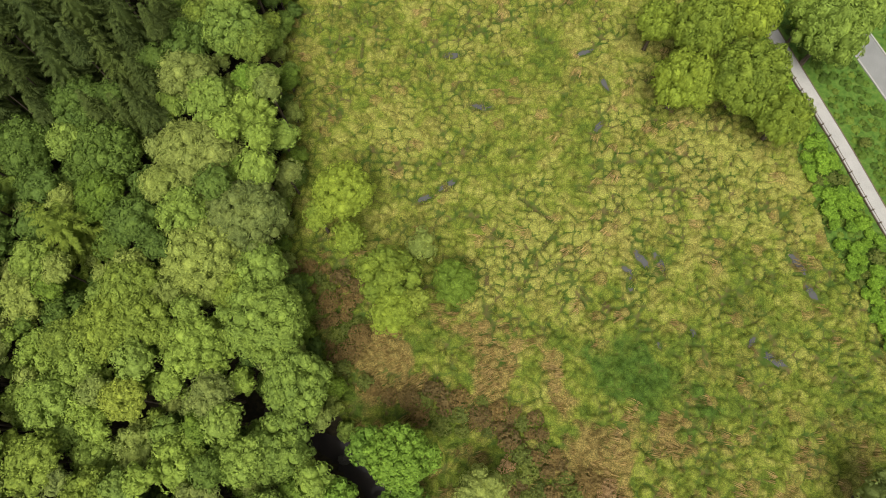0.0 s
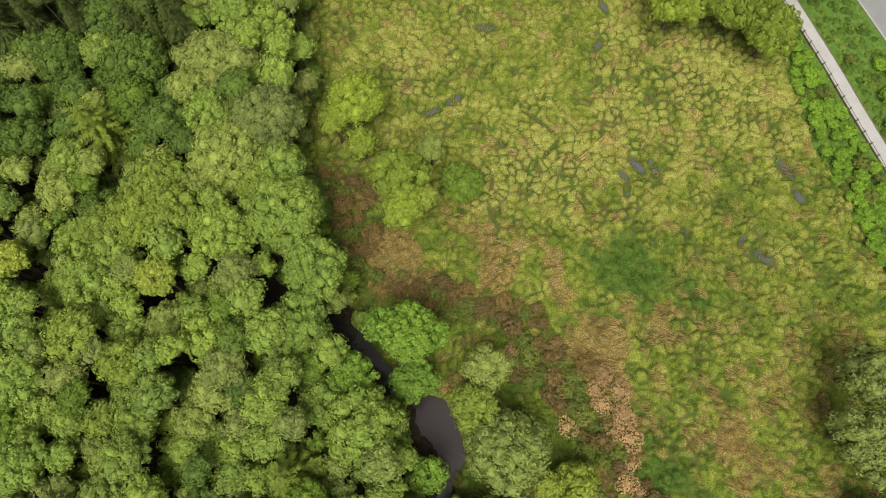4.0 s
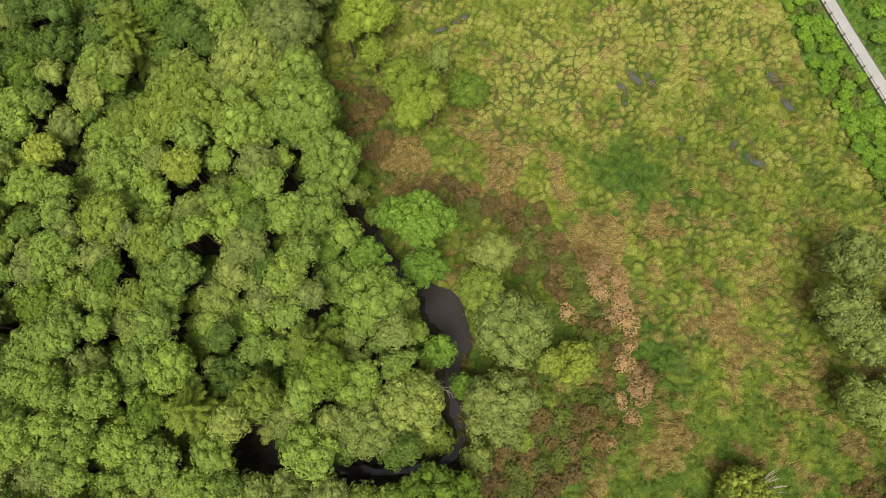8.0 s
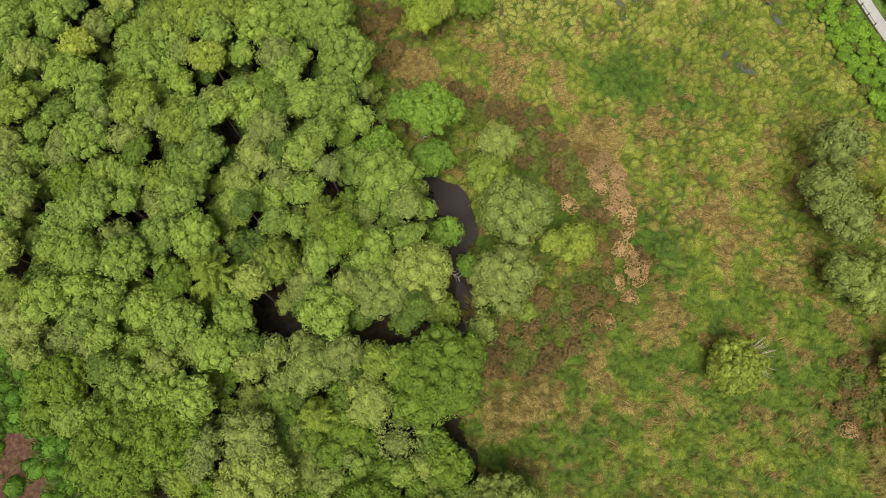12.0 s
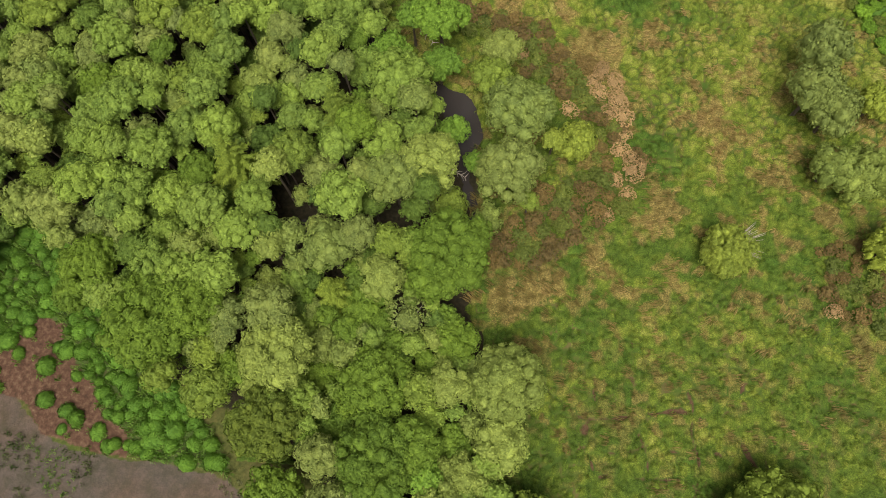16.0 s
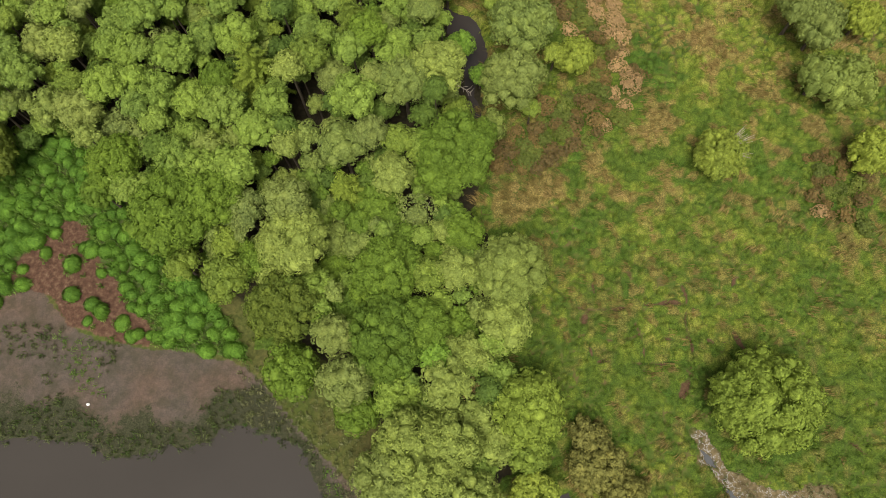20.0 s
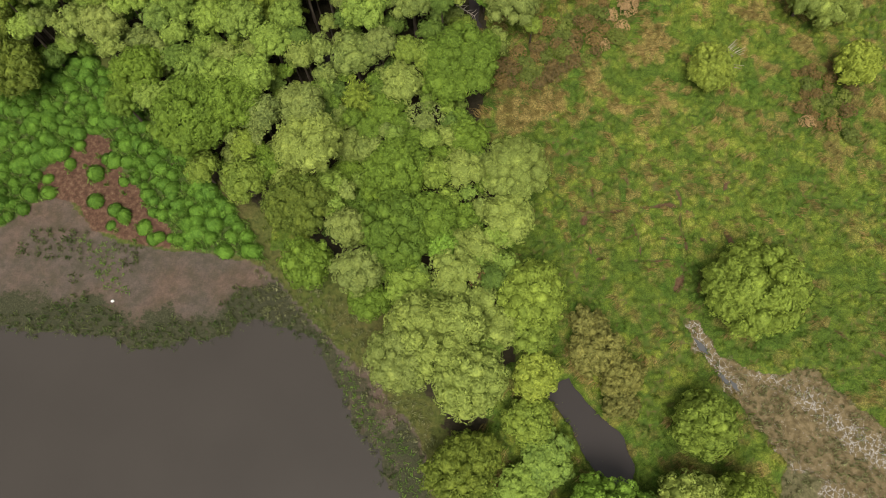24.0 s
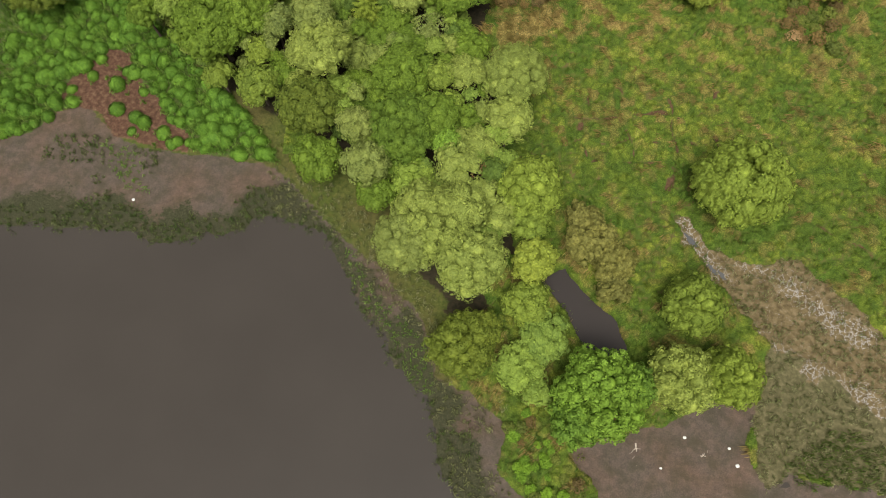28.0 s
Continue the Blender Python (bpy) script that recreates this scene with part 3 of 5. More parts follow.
def lobed_crown(rng, R, C, lump=0.85, knots=12, rough=0.2, leaf=0.12, density=60, jitter=0.4, bare=0.0, ragged=0.0):
    """A billowing crown: rounded boughs of leaves crowded over a dome, each knotted and covered in leaf sprays. Returns vertices, faces and the boughs' tips."""
    f = min(0.52, max(0.20, lump / R))
    n = int(4 + 2.2 * (1 - f) ** 2 / (0.51 * f * f))
    way = evenly(rng, n, -0.15)
    main = evenly(rng, max(4, min(9, int(2.6 * R))), -0.15)
    a1 = 1.7 / math.sqrt(len(main))
    toward = way @ main.T
    swell = np.sqrt(np.maximum(0, 1 - (np.arccos(np.clip(toward.max(1), -1, 1)) / a1) ** 2)) * rng.uniform(0.55, 1.1, len(main))[toward.argmax(1)]
    rl = R * f * rng.uniform(0.70, 1.35, n)
    reach = 0.79 - 0.6 * ragged + (0.25 + 0.7 * ragged) * swell + rng.uniform(-0.10, 0.10, n)
    span = np.array([R, R, C / 2])
    mid = np.array([0, 0, C / 2])
    at = way * (span[None, :] - 0.95 * rl[:, None]) * reach[:, None] + mid
    pieces = []
    if bare < 0.5:
        pieces.append((BALL_V * (span - rl.mean() * 0.9) * (0.66 - 0.4 * ragged) + mid, BALL_F))
    for k in range(n):
        small = evenly(rng, knots, -0.4)
        a2 = 1.62 / math.sqrt(knots)
        if bare < 0.05:
            pieces.append((BALL_V * rl[k] * 0.70 * np.array([1, 1, 0.95]) + at[k], BALL_F))
        m = int(density * 6.8 * rl[k] ** 2 * (1 - bare))
        d = unit(directions(rng, m, -0.35) + 0.45 * way[k])
        c = d @ small.T
        near = c.argmax(1)
        b = np.sqrt(np.maximum(0, 1 - (np.arccos(np.clip(c.max(1), -1, 1)) / a2) ** 2))
        p = at[k] + d * (rl[k] * (1 - rough + rough * b * 1.35) * rng.uniform(0.95, 1.05, m))[:, None]
        normal = unit(d + (d - small[near] * 0.95) / a2 * rough * 2.6 + jitter * rng.standard_normal((m, 3)))
        inside = (np.linalg.norm(p[:, None, :] - at[None, :, :], axis=2) < rl[None, :] * 0.84).any(axis=1)
        open_side = ~inside & (p[:, 2] > C * 0.28)
        pieces.append(cards(rng, p[open_side], normal[open_side], leaf))
    return (*joined(pieces), at)


def whorled_crown(rng, R, H, base, levels=12, droop=0.45, leaf=0.34, lift=0.0):
    """A conifer's crown: whorls of feathered boughs with needle sprays to both sides."""
    pieces = []
    cone = BALL_V * np.array([R * 0.28, R * 0.28, (H - base) * 0.38]) + np.array([0, 0, base + (H - base) * 0.40])
    pieces.append((cone, BALL_F))
    up = np.array([0, 0, 1.0])
    for k in range(levels):
        f = k / (levels - 1)
        z = H - (H - base) * (f ** 0.9) - 0.1
        reach = R * (0.10 + 0.90 * f ** 0.8)
        for a in np.linspace(0, 2 * np.pi, int(6 + 6 * f), endpoint=False) + rng.uniform(0, 6):
            a += rng.uniform(-0.25, 0.25)
            r = reach * rng.uniform(0.7, 1.15)
            n = max(4, int(r / 0.13))
            t = np.linspace(0.12, 1, n)
            out = np.array([np.cos(a), np.sin(a), 0])
            side = np.array([-np.sin(a), np.cos(a), 0])
            p = np.outer(t * r, out) + np.array([0, 0, z]) + np.outer(lift * t - droop * r * t ** 2, up)
            for w in (-1, 1):
                long = leaf * (0.45 + 1.1 * r / R * (1 - t) ** 0.6)[:, None] * rng.uniform(0.75, 1.25, (n, 1))
                u = unit(np.tile(out * 0.75 + w * side, (n, 1)) + np.outer(-droop * 0.9 - 0.2 + 0 * t, up) + rng.normal(0, 0.14, (n, 3)))
                v = np.cross(u, np.tile(up, (n, 1)) + rng.normal(0, 0.25, (n, 3))) * long * 0.34
                verts = np.stack((p + v, p + u * long * 1.5, p - v), axis=1).reshape(-1, 3)
                pieces.append((verts, np.arange(n * 3).reshape(-1, 3)))
    return joined(pieces)


def tufted(rng, R, C, stems=460):
    """A rush clump: fine stems that spring from one root and lean outwards into a soft dome."""
    d = unit(directions(rng, stems, 0.02) + np.array([0, 0, 0.15]))
    p = d * np.array([R, R, C]) * rng.uniform(0.72, 0.98, (stems, 1))
    v = unit(np.cross(d, np.array([0, 0, 1.0])) + rng.normal(0, 0.15, (stems, 3)))
    u = unit(np.cross(v, d))
    s = R * rng.uniform(0.12, 0.24, (stems, 1))
    blades = np.stack((p - u * s - v * s * 0.34, p - u * s + v * s * 0.34, p + u * s * 2.0 + d * s * 0.9), axis=1).reshape(-1, 3)
    return joined([(BALL_V * np.array([R, R, C]) * 0.76, BALL_F), (blades, np.arange(stems * 3).reshape(-1, 3))])


def tube(points, radii, sides=7):
    """A tapered limb along points."""
    pts = [Vector(p) for p in points]
    verts, faces = [], []
    for k, (p, r) in enumerate(zip(pts, radii)):
        ahead = (pts[min(k + 1, len(pts) - 1)] - pts[max(k - 1, 0)]).normalized()
        a = ahead.orthogonal().normalized()
        b = ahead.cross(a)
        for s in range(sides):
            w = 2 * math.pi * s / sides
            verts.append(tuple(p + a * (r * math.cos(w)) + b * (r * math.sin(w))))
    for k in range(len(pts) - 1):
        for s in range(sides):
            t = (s + 1) % sides
            faces.append((k * sides + s, k * sides + t, (k + 1) * sides + t, (k + 1) * sides + s))
    faces.append(tuple(range(sides - 1, -1, -1)))
    faces.append(tuple(range((len(pts) - 1) * sides, len(pts) * sides)))
    return verts, faces


FORM = {  # crown height over radius, boughs' radius in metres, knots on a bough, their depth, leaf, sprays for each square metre, jitter, bareness, raggedness
    "alder": (1.7, 0.78, 8, 0.35, 0.100, 54, 0.20, 0.0, 0.0),
    "birch": (1.7, 0.70, 8, 0.35, 0.100, 54, 0.20, 0.0, 0.0),
    "dark_alder": (1.7, 0.78, 8, 0.35, 0.100, 54, 0.20, 0.0, 0.0),
    "oak": (1.4, 0.80, 10, 0.37, 0.095, 59, 0.18, 0.0, 0.0),
    "gold_oak": (1.4, 0.85, 10, 0.37, 0.095, 59, 0.20, 0.0, 0.05),
    "sallow": (1.6, 0.85, 11, 0.33, 0.090, 63, 0.26, 0.0, 0.0),
    "willow": (1.6, 0.95, 10, 0.35, 0.095, 59, 0.22, 0.0, 0.0),
    "dark_oak": (1.4, 0.74, 8, 0.39, 0.095, 59, 0.18, 0.0, 0.0),
    "olive_oak": (1.3, 0.74, 9, 0.37, 0.095, 59, 0.24, 0.0, 0.0),
    "sycamore": (1.4, 0.66, 7, 0.43, 0.115, 60, 0.32, 0.0, 0.1),
    "lime_tree": (1.4, 0.62, 7, 0.41, 0.100, 64, 0.26, 0.0, 0.1),
    "bare_ash": (1.4, 0.50, 7, 0.43, 0.100, 74, 0.80, 0.35, 0.2),
    "lone_pine": (1.3, 0.52, 7, 0.43, 0.100, 68, 0.40, 0.0, 0.2),
    "tan_shrub": (1.2, 0.46, 6, 0.43, 0.095, 76, 0.40, 0.0, 0.2),
    "russet_tree": (1.7, 0.60, 7, 0.39, 0.100, 70, 0.9, 0.5, 0.2),
    "russet_shrub": (1.0, 0.25, 5, 0.45, 0.085, 120, 0.5, 0.06, 0.45),
    "green_shrub": (1.0, 0.25, 5, 0.45, 0.085, 120, 0.5, 0.06, 0.45),
    "pink_shrub": (1.0, 0.20, 5, 0.45, 0.070, 150, 0.6, 0.20, 0.6),
    "bramble": (1.0, 0.32, 5, 0.45, 0.100, 90, 0.5, 0.0, 0.3),
}
WORDS = {
    "alder": ("alder", "mid-green alder with a dense rounded crown in wet woodland"),
    "birch": ("birch", "fresh green birch with a tight rounded crown in wet woodland"),
    # darker-leaved alders, named apart from the mid-green ones
    "dark_alder": ("hazel", "deep green alder with a dense crown in the wood"),
    "oak": ("oak", "bright yellow-green oak with a dense domed crown"),
    "gold_oak": ("oak", "golden yellow-green oak with a broad domed crown"),
    "sallow": ("sallow", "grey-green sallow with a soft pale crown"),
    "willow": ("willow", "pale yellowish green willow with a billowing crown"),
    "dark_oak": ("oak", "dark green oak with a tight lobed crown"),
    "olive_oak": ("oak", "olive-brown oak with a dull dense crown"),
    "sycamore": ("sycamore", "vivid emerald green sycamore beside dark water"),
    "lime_tree": ("lime_tree", "light lime-green young tree with loose leaves"),
    "spruce": ("spruce", "tall dark green spruce with drooping boughs"),
    "larch": ("larch", "feathery olive-green larch standing in the wood"),
    "bare_ash": ("ash_tree", "sparse pale ash with bare twigs showing"),
    "lone_pine": ("pine", "yellow-green bushy pine with bleached dead branches"),
    "tan_shrub": ("shrub", "tan and green leafy shrub beside the pond"),
    "russet_tree": ("dying_tree", "dying brown tree with withered twigs"),
    "russet_shrub": ("shrub", "russet-brown leafy shrub in rough grass"),
    "green_shrub": ("shrub", "dull green leafy shrub in rough grass"),
    "pink_shrub": ("shrub", "withered pinkish tan shrub in rough grass"),
    "rush_clump": ("rush_clump", "bright green rounded rush clump on the muddy lake shore"),
    "bramble": ("bramble", "bright green bramble bush on the verge"),
}
SIZES = (0.9, 1.6, 2.4, 3.2, 4.3)
MODELS = {}


def model(kind, size, variant):
    """Meshes of one tree: trunk of unit height, and the crown with its limbs from the crown's foot upwards."""
    key = (kind, size, variant)
    if key in MODELS:
        return MODELS[key]
    rng = np.random.RandomState(sum(map(ord, kind)) * 7 + int(size * 10) * 3 + variant)
    R = size
    if kind in ("spruce", "larch"):
        C = R * (3.4 if kind == "spruce" else 2.4)
        v, f = whorled_crown(rng, R, C, 0, 14, 0.42, 0.30) if kind == "spruce" else whorled_crown(rng, R, C, 0, 11, 0.20, 0.32, 0.5)
        tops = [(R * 0.5 * math.cos(a), R * 0.5 * math.sin(a), C * 0.3) for a in (0.3, 2.4, 4.5)]
    elif kind == "rush_clump":
        C, tops = R * 1.2, []
        v, f = tufted(rng, R, C)
    else:
        ratio, lump, knots, rough, leaf, density, jitter, bare, ragged = FORM[kind]
        C = R * ratio
        v, f, centres = lobed_crown(rng, R, C, lump, knots, rough, leaf, density, jitter, bare, ragged)
        tops = [tuple(c) for c in centres[:: max(1, len(centres) // 7)]] if kind in ("bare_ash", "sycamore") else [tuple(c) for c in centres[1:7:3]]
    made = {"C": C, "R": R, "crown": fast_mesh("crown", v, f, LEAF[kind])}
    made["crown"].polygons.foreach_set("use_smooth", [True] * len(f))
    r0 = 0.05 * R + 0.04
    bend = rng.normal(0, 0.04 * R, 2)
    fork = (bend[0], bend[1], C * 0.05)
    made["trunk"] = fast_mesh("trunk", *tube([(0, 0, -0.03), (bend[0] * 0.3, bend[1] * 0.3, 0.3), (bend[0], bend[1], 0.7), (bend[0] * 1.3, bend[1] * 1.3, 1.0)], [r0 * 1.4, r0, r0 * 0.75, r0 * 0.3]), BARK)
    made["limb"] = [fast_mesh("limb", *tube([fork, (fork[0] * 0.4 + t[0] * 0.5, fork[1] * 0.4 + t[1] * 0.5, fork[2] * 0.55 + t[2] * 0.5), t], [r0 * 0.55, r0 * 0.38, r0 * 0.1], 5), DEADWOOD if kind == "bare_ash" else BARK) for t in tops]
    if kind == "lone_pine":
        made["dead_branch"] = []
        for _ in range(30):
            a, e = rng.uniform(-0.9, 0.9), rng.uniform(0.25, 0.75)
            L = R * rng.uniform(0.45, 1.0)
            s = np.array([R * 0.05, R * 0.2, C * 0.6])
            tip = s + L * np.array([math.cos(a) * 0.95, math.sin(a) * 0.95, e * 0.7])
            made["dead_branch"].append(fast_mesh("dead_branch", *tube([tuple(s), tuple((s + tip) / 2 + rng.normal(0, 0.05, 3)), tuple(tip)], [0.055, 0.04, 0.015], 4), DEADWOOD))
    MODELS[key] = made
    return made


tree_dice = random.Random(11)


def tree(kind, x, y, R, H, group="", z=None, turn=None, limbs=True, low=False):
    size = min(SIZES, key=lambda s: abs(s - R) / s)
    m = model(kind, size, tree_dice.randrange(3))
    name, label = WORDS[kind]
    ob = thing(name, x, y, (height_at(x, y) if z is None else z) - 0.03, label, "rush" if kind == "rush_clump" else "shrub" if "shrub" in kind or kind == "bramble" else "tree", group)
    ob.rotation_euler = (0, 0, tree_dice.uniform(0, 6.28) if turn is None else turn)
    s = R / m["R"]
    if kind == "rush_clump":
        bpy.data.objects.remove(ob)
        ob = tagged(new(name, m["crown"]), label, "rush", group)
        ob.location, ob.rotation_euler, ob.scale = (x, y, height_at(x, y) - 0.05), (0, 0, tree_dice.uniform(0, 6.28)), (s, s, H / m["C"])
        return ob
    wide = s * tree_dice.uniform(0.92, 1.08)
    tall = min(s * tree_dice.uniform(0.9, 1.1), 0.96 * H / m["C"])
    if low:
        tall = max(tall, min(1.18 * H / m["C"], 1.5 * s))
    foot = H - tall * m["C"]
    part("trunk", m["trunk"], ob).scale = (s, s, foot + 0.55 * tall * m["C"])
    above = [part("crown", m["crown"], ob)] + [part("limb", limb, ob) for limb in (m["limb"] if limbs else ())]
    above += [part("dead_branch", dead, ob, "bleached bare dead branch") for dead in m.get("dead_branch", ())]
    for o in above:
        o.location, o.scale = (0, 0, foot), (s, wide, tall)
    return ob


PLACED = []


def stand(kind, x, y, R, H, turn=None):
    PLACED.append((x, y, R))
    return tree(kind, x, y, R * 1.01, H, turn=turn, low=x > 8)


stand("spruce", -41.8, 34.2, 3.1, 15)
stand("spruce", -37.3, 31.8, 3.1, 16)
stand("spruce", -33.7, 32.8, 3.0, 16)
stand("spruce", -30.2, 32.9, 3.0, 15)
stand("spruce", -39.6, 28.4, 3.1, 15)
stand("spruce", -35.0, 28.1, 3.0, 15)
stand("spruce", -31.1, 29.2, 2.6, 14)
stand("spruce", -28.1, 35.1, 2.3, 13)
stand("larch", -32.9, 14.3, 3.3, 13)
stand("alder", -22.0, 34.1, 3.3, 10)
stand("oak", -20.2, 32.8, 2.1, 9)
stand("sallow", -25.2, 28.9, 2.8, 10)
stand("sycamore", -20.7, 30.0, 1.6, 7)
stand("alder", -19.5, 25.8, 2.5, 9)
stand("alder", -16.9, 24.6, 1.7, 7)
stand("sallow", -23.2, 21.4, 4.1, 10)
stand("sallow", -27.0, 22.5, 1.5, 8)
stand("sallow", -16.1, 21.2, 1.4, 6)
stand("dark_alder", -34.4, 25.6, 3.1, 10)
stand("dark_alder", -31.2, 21.6, 3.4, 10)
stand("dark_alder", -38.3, 21.6, 2.8, 10)
stand("gold_oak", -11.0, 19.6, 3.0, 7)
stand("gold_oak", -10.3, 15.9, 1.8, 5)
stand("gold_oak", -12.9, 17.4, 1.6, 6)
stand("sallow", -18.5, 16.2, 3.7, 10)
stand("dark_alder", -27.3, 15.2, 2.5, 10)
stand("willow", -21.5, 12.3, 3.9, 10)
stand("willow", -27.1, 11.2, 1.9, 9)
stand("alder", -15.9, 7.6, 3.9, 10)
stand("alder", -12.8, 2.8, 3.1, 9)
stand("alder", -20.6, 5.1, 2.8, 10)
stand("oak", -27.9, 6.3, 3.1, 10)
stand("gold_oak", -6.5, 12.4, 2.9, 6.5)
stand("gold_oak", -6.0, 9.3, 2.3, 6)
stand("lime_tree", -4.3, 10.2, 1.6, 5.5)
stand("willow", -3.8, 15.4, 1.6, 5)
stand("dark_oak", -0.9, 12.3, 2.2, 4.5)
stand("gold_oak", 19.5, 31.8, 3.2, 8)
stand("gold_oak", 25.3, 32.2, 3.9, 9)
stand("gold_oak", 28.5, 28.7, 2.8, 7)
stand("gold_oak", 21.4, 37.2, 3.3, 9)
stand("gold_oak", 17.4, 38.3, 2.3, 7)
stand("gold_oak", 25.6, 38.3, 2.9, 9)
stand("alder", 33.2, 37.3, 3.2, 9)
stand("alder", 31.8, 39.3, 2.4, 8)
stand("alder", 36.5, 39.5, 2.4, 8)
stand("sycamore", -4.2, -2.3, 2.9, 8)
stand("sycamore", -7.1, -1.6, 1.7, 6.5)
stand("sycamore", -4.1, -5.9, 2.1, 5)
stand("sycamore", -9.0, -5.9, 2.2, 7)
stand("sallow", 2.0, -4.6, 2.2, 6)
stand("oak", 1.2, -8.0, 2.3, 6)
stand("willow", 3.9, -11.2, 3.6, 7)
stand("lime_tree", 9.4, -13.8, 2.3, 4.5)
stand("lime_tree", 7.3, -13.9, 1.3, 4)
stand("sycamore", -2.4, -13.4, 1.7, 4.5)
stand("sallow", 3.0, -17.8, 3.5, 7)
stand("oak", 5.0, -20.4, 1.2, 4)
stand("sycamore", -0.1, -16.2, 1.3, 3.2)
stand("oak", -2.2, -20.8, 1.7, 4)
stand("willow", 1.3, -22.0, 1.7, 4)
stand("alder", -7.7, -10.1, 3.4, 9)
stand("larch", -12.8, -13.7, 2.7, 11)
stand("willow", -4.3, -18.3, 3.0, 9)
stand("willow", -7.3, -20.1, 2.8, 9)
stand("larch", -21.5, -19.6, 3.2, 12)
stand("oak", -26.6, 9.6, 2.4, 10)
stand("lime_tree", -37.6, 1.8, 1.9, 10)
stand("lime_tree", -25.1, 1.0, 2.0, 10)
stand("sallow", -18.8, 1.5, 2.0, 10)
stand("alder", -13.8, -2.2, 3.0, 9)
stand("sallow", -18.5, -6.1, 2.0, 10)
stand("oak", -26.8, -6.0, 2.1, 10)
stand("alder", -16.0, -3.0, 2.2, 10)
stand("sallow", 32.9, -3.9, 2.6, 8)
stand("sallow", 31.6, -8.7, 2.6, 8)
stand("sallow", 33.6, -10.4, 2.5, 7)
stand("willow", 33.3, -15.8, 2.5, 6)
stand("dark_oak", -2.0, -26.1, 3.9, 8)
stand("dark_oak", -3.4, -28.5, 2.7, 7)
stand("willow", -7.7, -29.0, 2.3, 7)
stand("willow", -12.6, -26.6, 2.6, 8)
stand("larch", -12.0, -30.5, 2.5, 8)
stand("alder", -11.7, -22.1, 2.5, 9)
stand("bare_ash", -5.4, -32.3, 2.4, 5)
stand("willow", -16.0, -36.0, 3.5, 8)
stand("sallow", -17.0, -32.5, 2.4, 8)
stand("sallow", -20.9, -33.5, 2.3, 8)
stand("dark_oak", -27.1, -33.9, 4.3, 9)
stand("dark_oak", -23.5, -32.8, 2.9, 9)
stand("dark_oak", -33.5, -29.3, 2.8, 8)
stand("dark_oak", -35.3, -31.6, 2.0, 6)
stand("oak", -22.3, -39.2, 2.5, 5.5)
stand("oak", -26.6, -38.1, 1.8, 5)
stand("alder", -22.1, -29.8, 2.4, 9)
stand("olive_oak", -16.6, -41.8, 3.4, 6.5)
stand("dark_oak", -12.8, -37.4, 2.1, 3)
stand("lone_pine", 23.5, -24.1, 2.9, 4.5, turn=0.0)
stand("lime_tree", 38.4, -8.5, 2.1, 5)
stand("willow", 35.9, -16.3, 2.9, 6)
stand("lime_tree", 37.7, -23.3, 2.4, 5)
stand("dark_oak", -7.5, -38.0, 3.2, 7)
stand("oak", -3.9, -38.5, 1.9, 6.5)
stand("willow", -1.4, -37.9, 2.1, 6.5)
stand("willow", 3.2, -37.5, 3.7, 7)
stand("willow", 3.1, -42.3, 2.7, 6)
stand("dark_oak", -7.0, -44.1, 3.7, 7.5)
stand("dark_oak", -4.1, -42.8, 2.5, 7)
stand("sycamore", -3.2, -45.2, 1.8, 6)
stand("sallow", -11.6, -44.2, 2.0, 7)
stand("sallow", -10.3, -48.1, 2.5, 7)
stand("dark_oak", -9.3, -50.3, 2.1, 5)
stand("dark_oak", -15.2, -47.3, 2.7, 6)
stand("willow", -1.8, -47.9, 2.7, 6.5)
stand("russet_tree", 0.3, -47.8, 1.2, 5)
stand("willow", -4.0, -53.7, 4.2, 8)
stand("sallow", -6.0, -55.8, 3.1, 7.5)
stand("willow", 0.1, -57.2, 3.5, 7.5)
stand("willow", -1.1, -52.4, 2.6, 7.5)
stand("oak", 5.2, -49.3, 3.3, 6)
stand("oak", 5.3, -52.8, 2.1, 5)
stand("lime_tree", 5.7, -56.2, 2.4, 4.5)
stand("tan_shrub", 11.2, -53.6, 2.6, 3.3)
stand("tan_shrub", 13.6, -55.6, 2.3, 3.2)
stand("tan_shrub", 13.4, -58.0, 1.7, 2.6)
stand("tan_shrub", 10.6, -51.2, 1.9, 2.6)
stand("oak", 25.4, -47.6, 4.9, 6.5)
stand("oak", 23.2, -47.1, 2.8, 5.5)
stand("olive_oak", -0.4, -64.3, 3.5, 5.5)
stand("olive_oak", 1.3, -63.0, 2.0, 4.5)
stand("oak", 5.3, -60.0, 2.4, 3.5)
stand("alder", 6.9, -63.0, 2.6, 3.2)
stand("alder", 4.7, -65.7, 2.4, 3)
stand("alder", 6.5, -68.0, 1.8, 2.6)
stand("sycamore", 11.6, -68.0, 4.1, 7)
stand("sycamore", 9.6, -70.4, 2.4, 5.5)
stand("sycamore", 14.4, -67.3, 2.1, 5.5)
stand("oak", 20.1, -59.5, 3.1, 5)
stand("willow", 18.6, -66.3, 3.2, 6)
stand("oak", 22.6, -65.9, 2.8, 6)
stand("olive_oak", -48.6, -27.9, 3.6, 6)
stand("olive_oak", -53.0, -27.0, 3.4, 6)
stand("olive_oak", -51.0, -23.5, 3.2, 7)

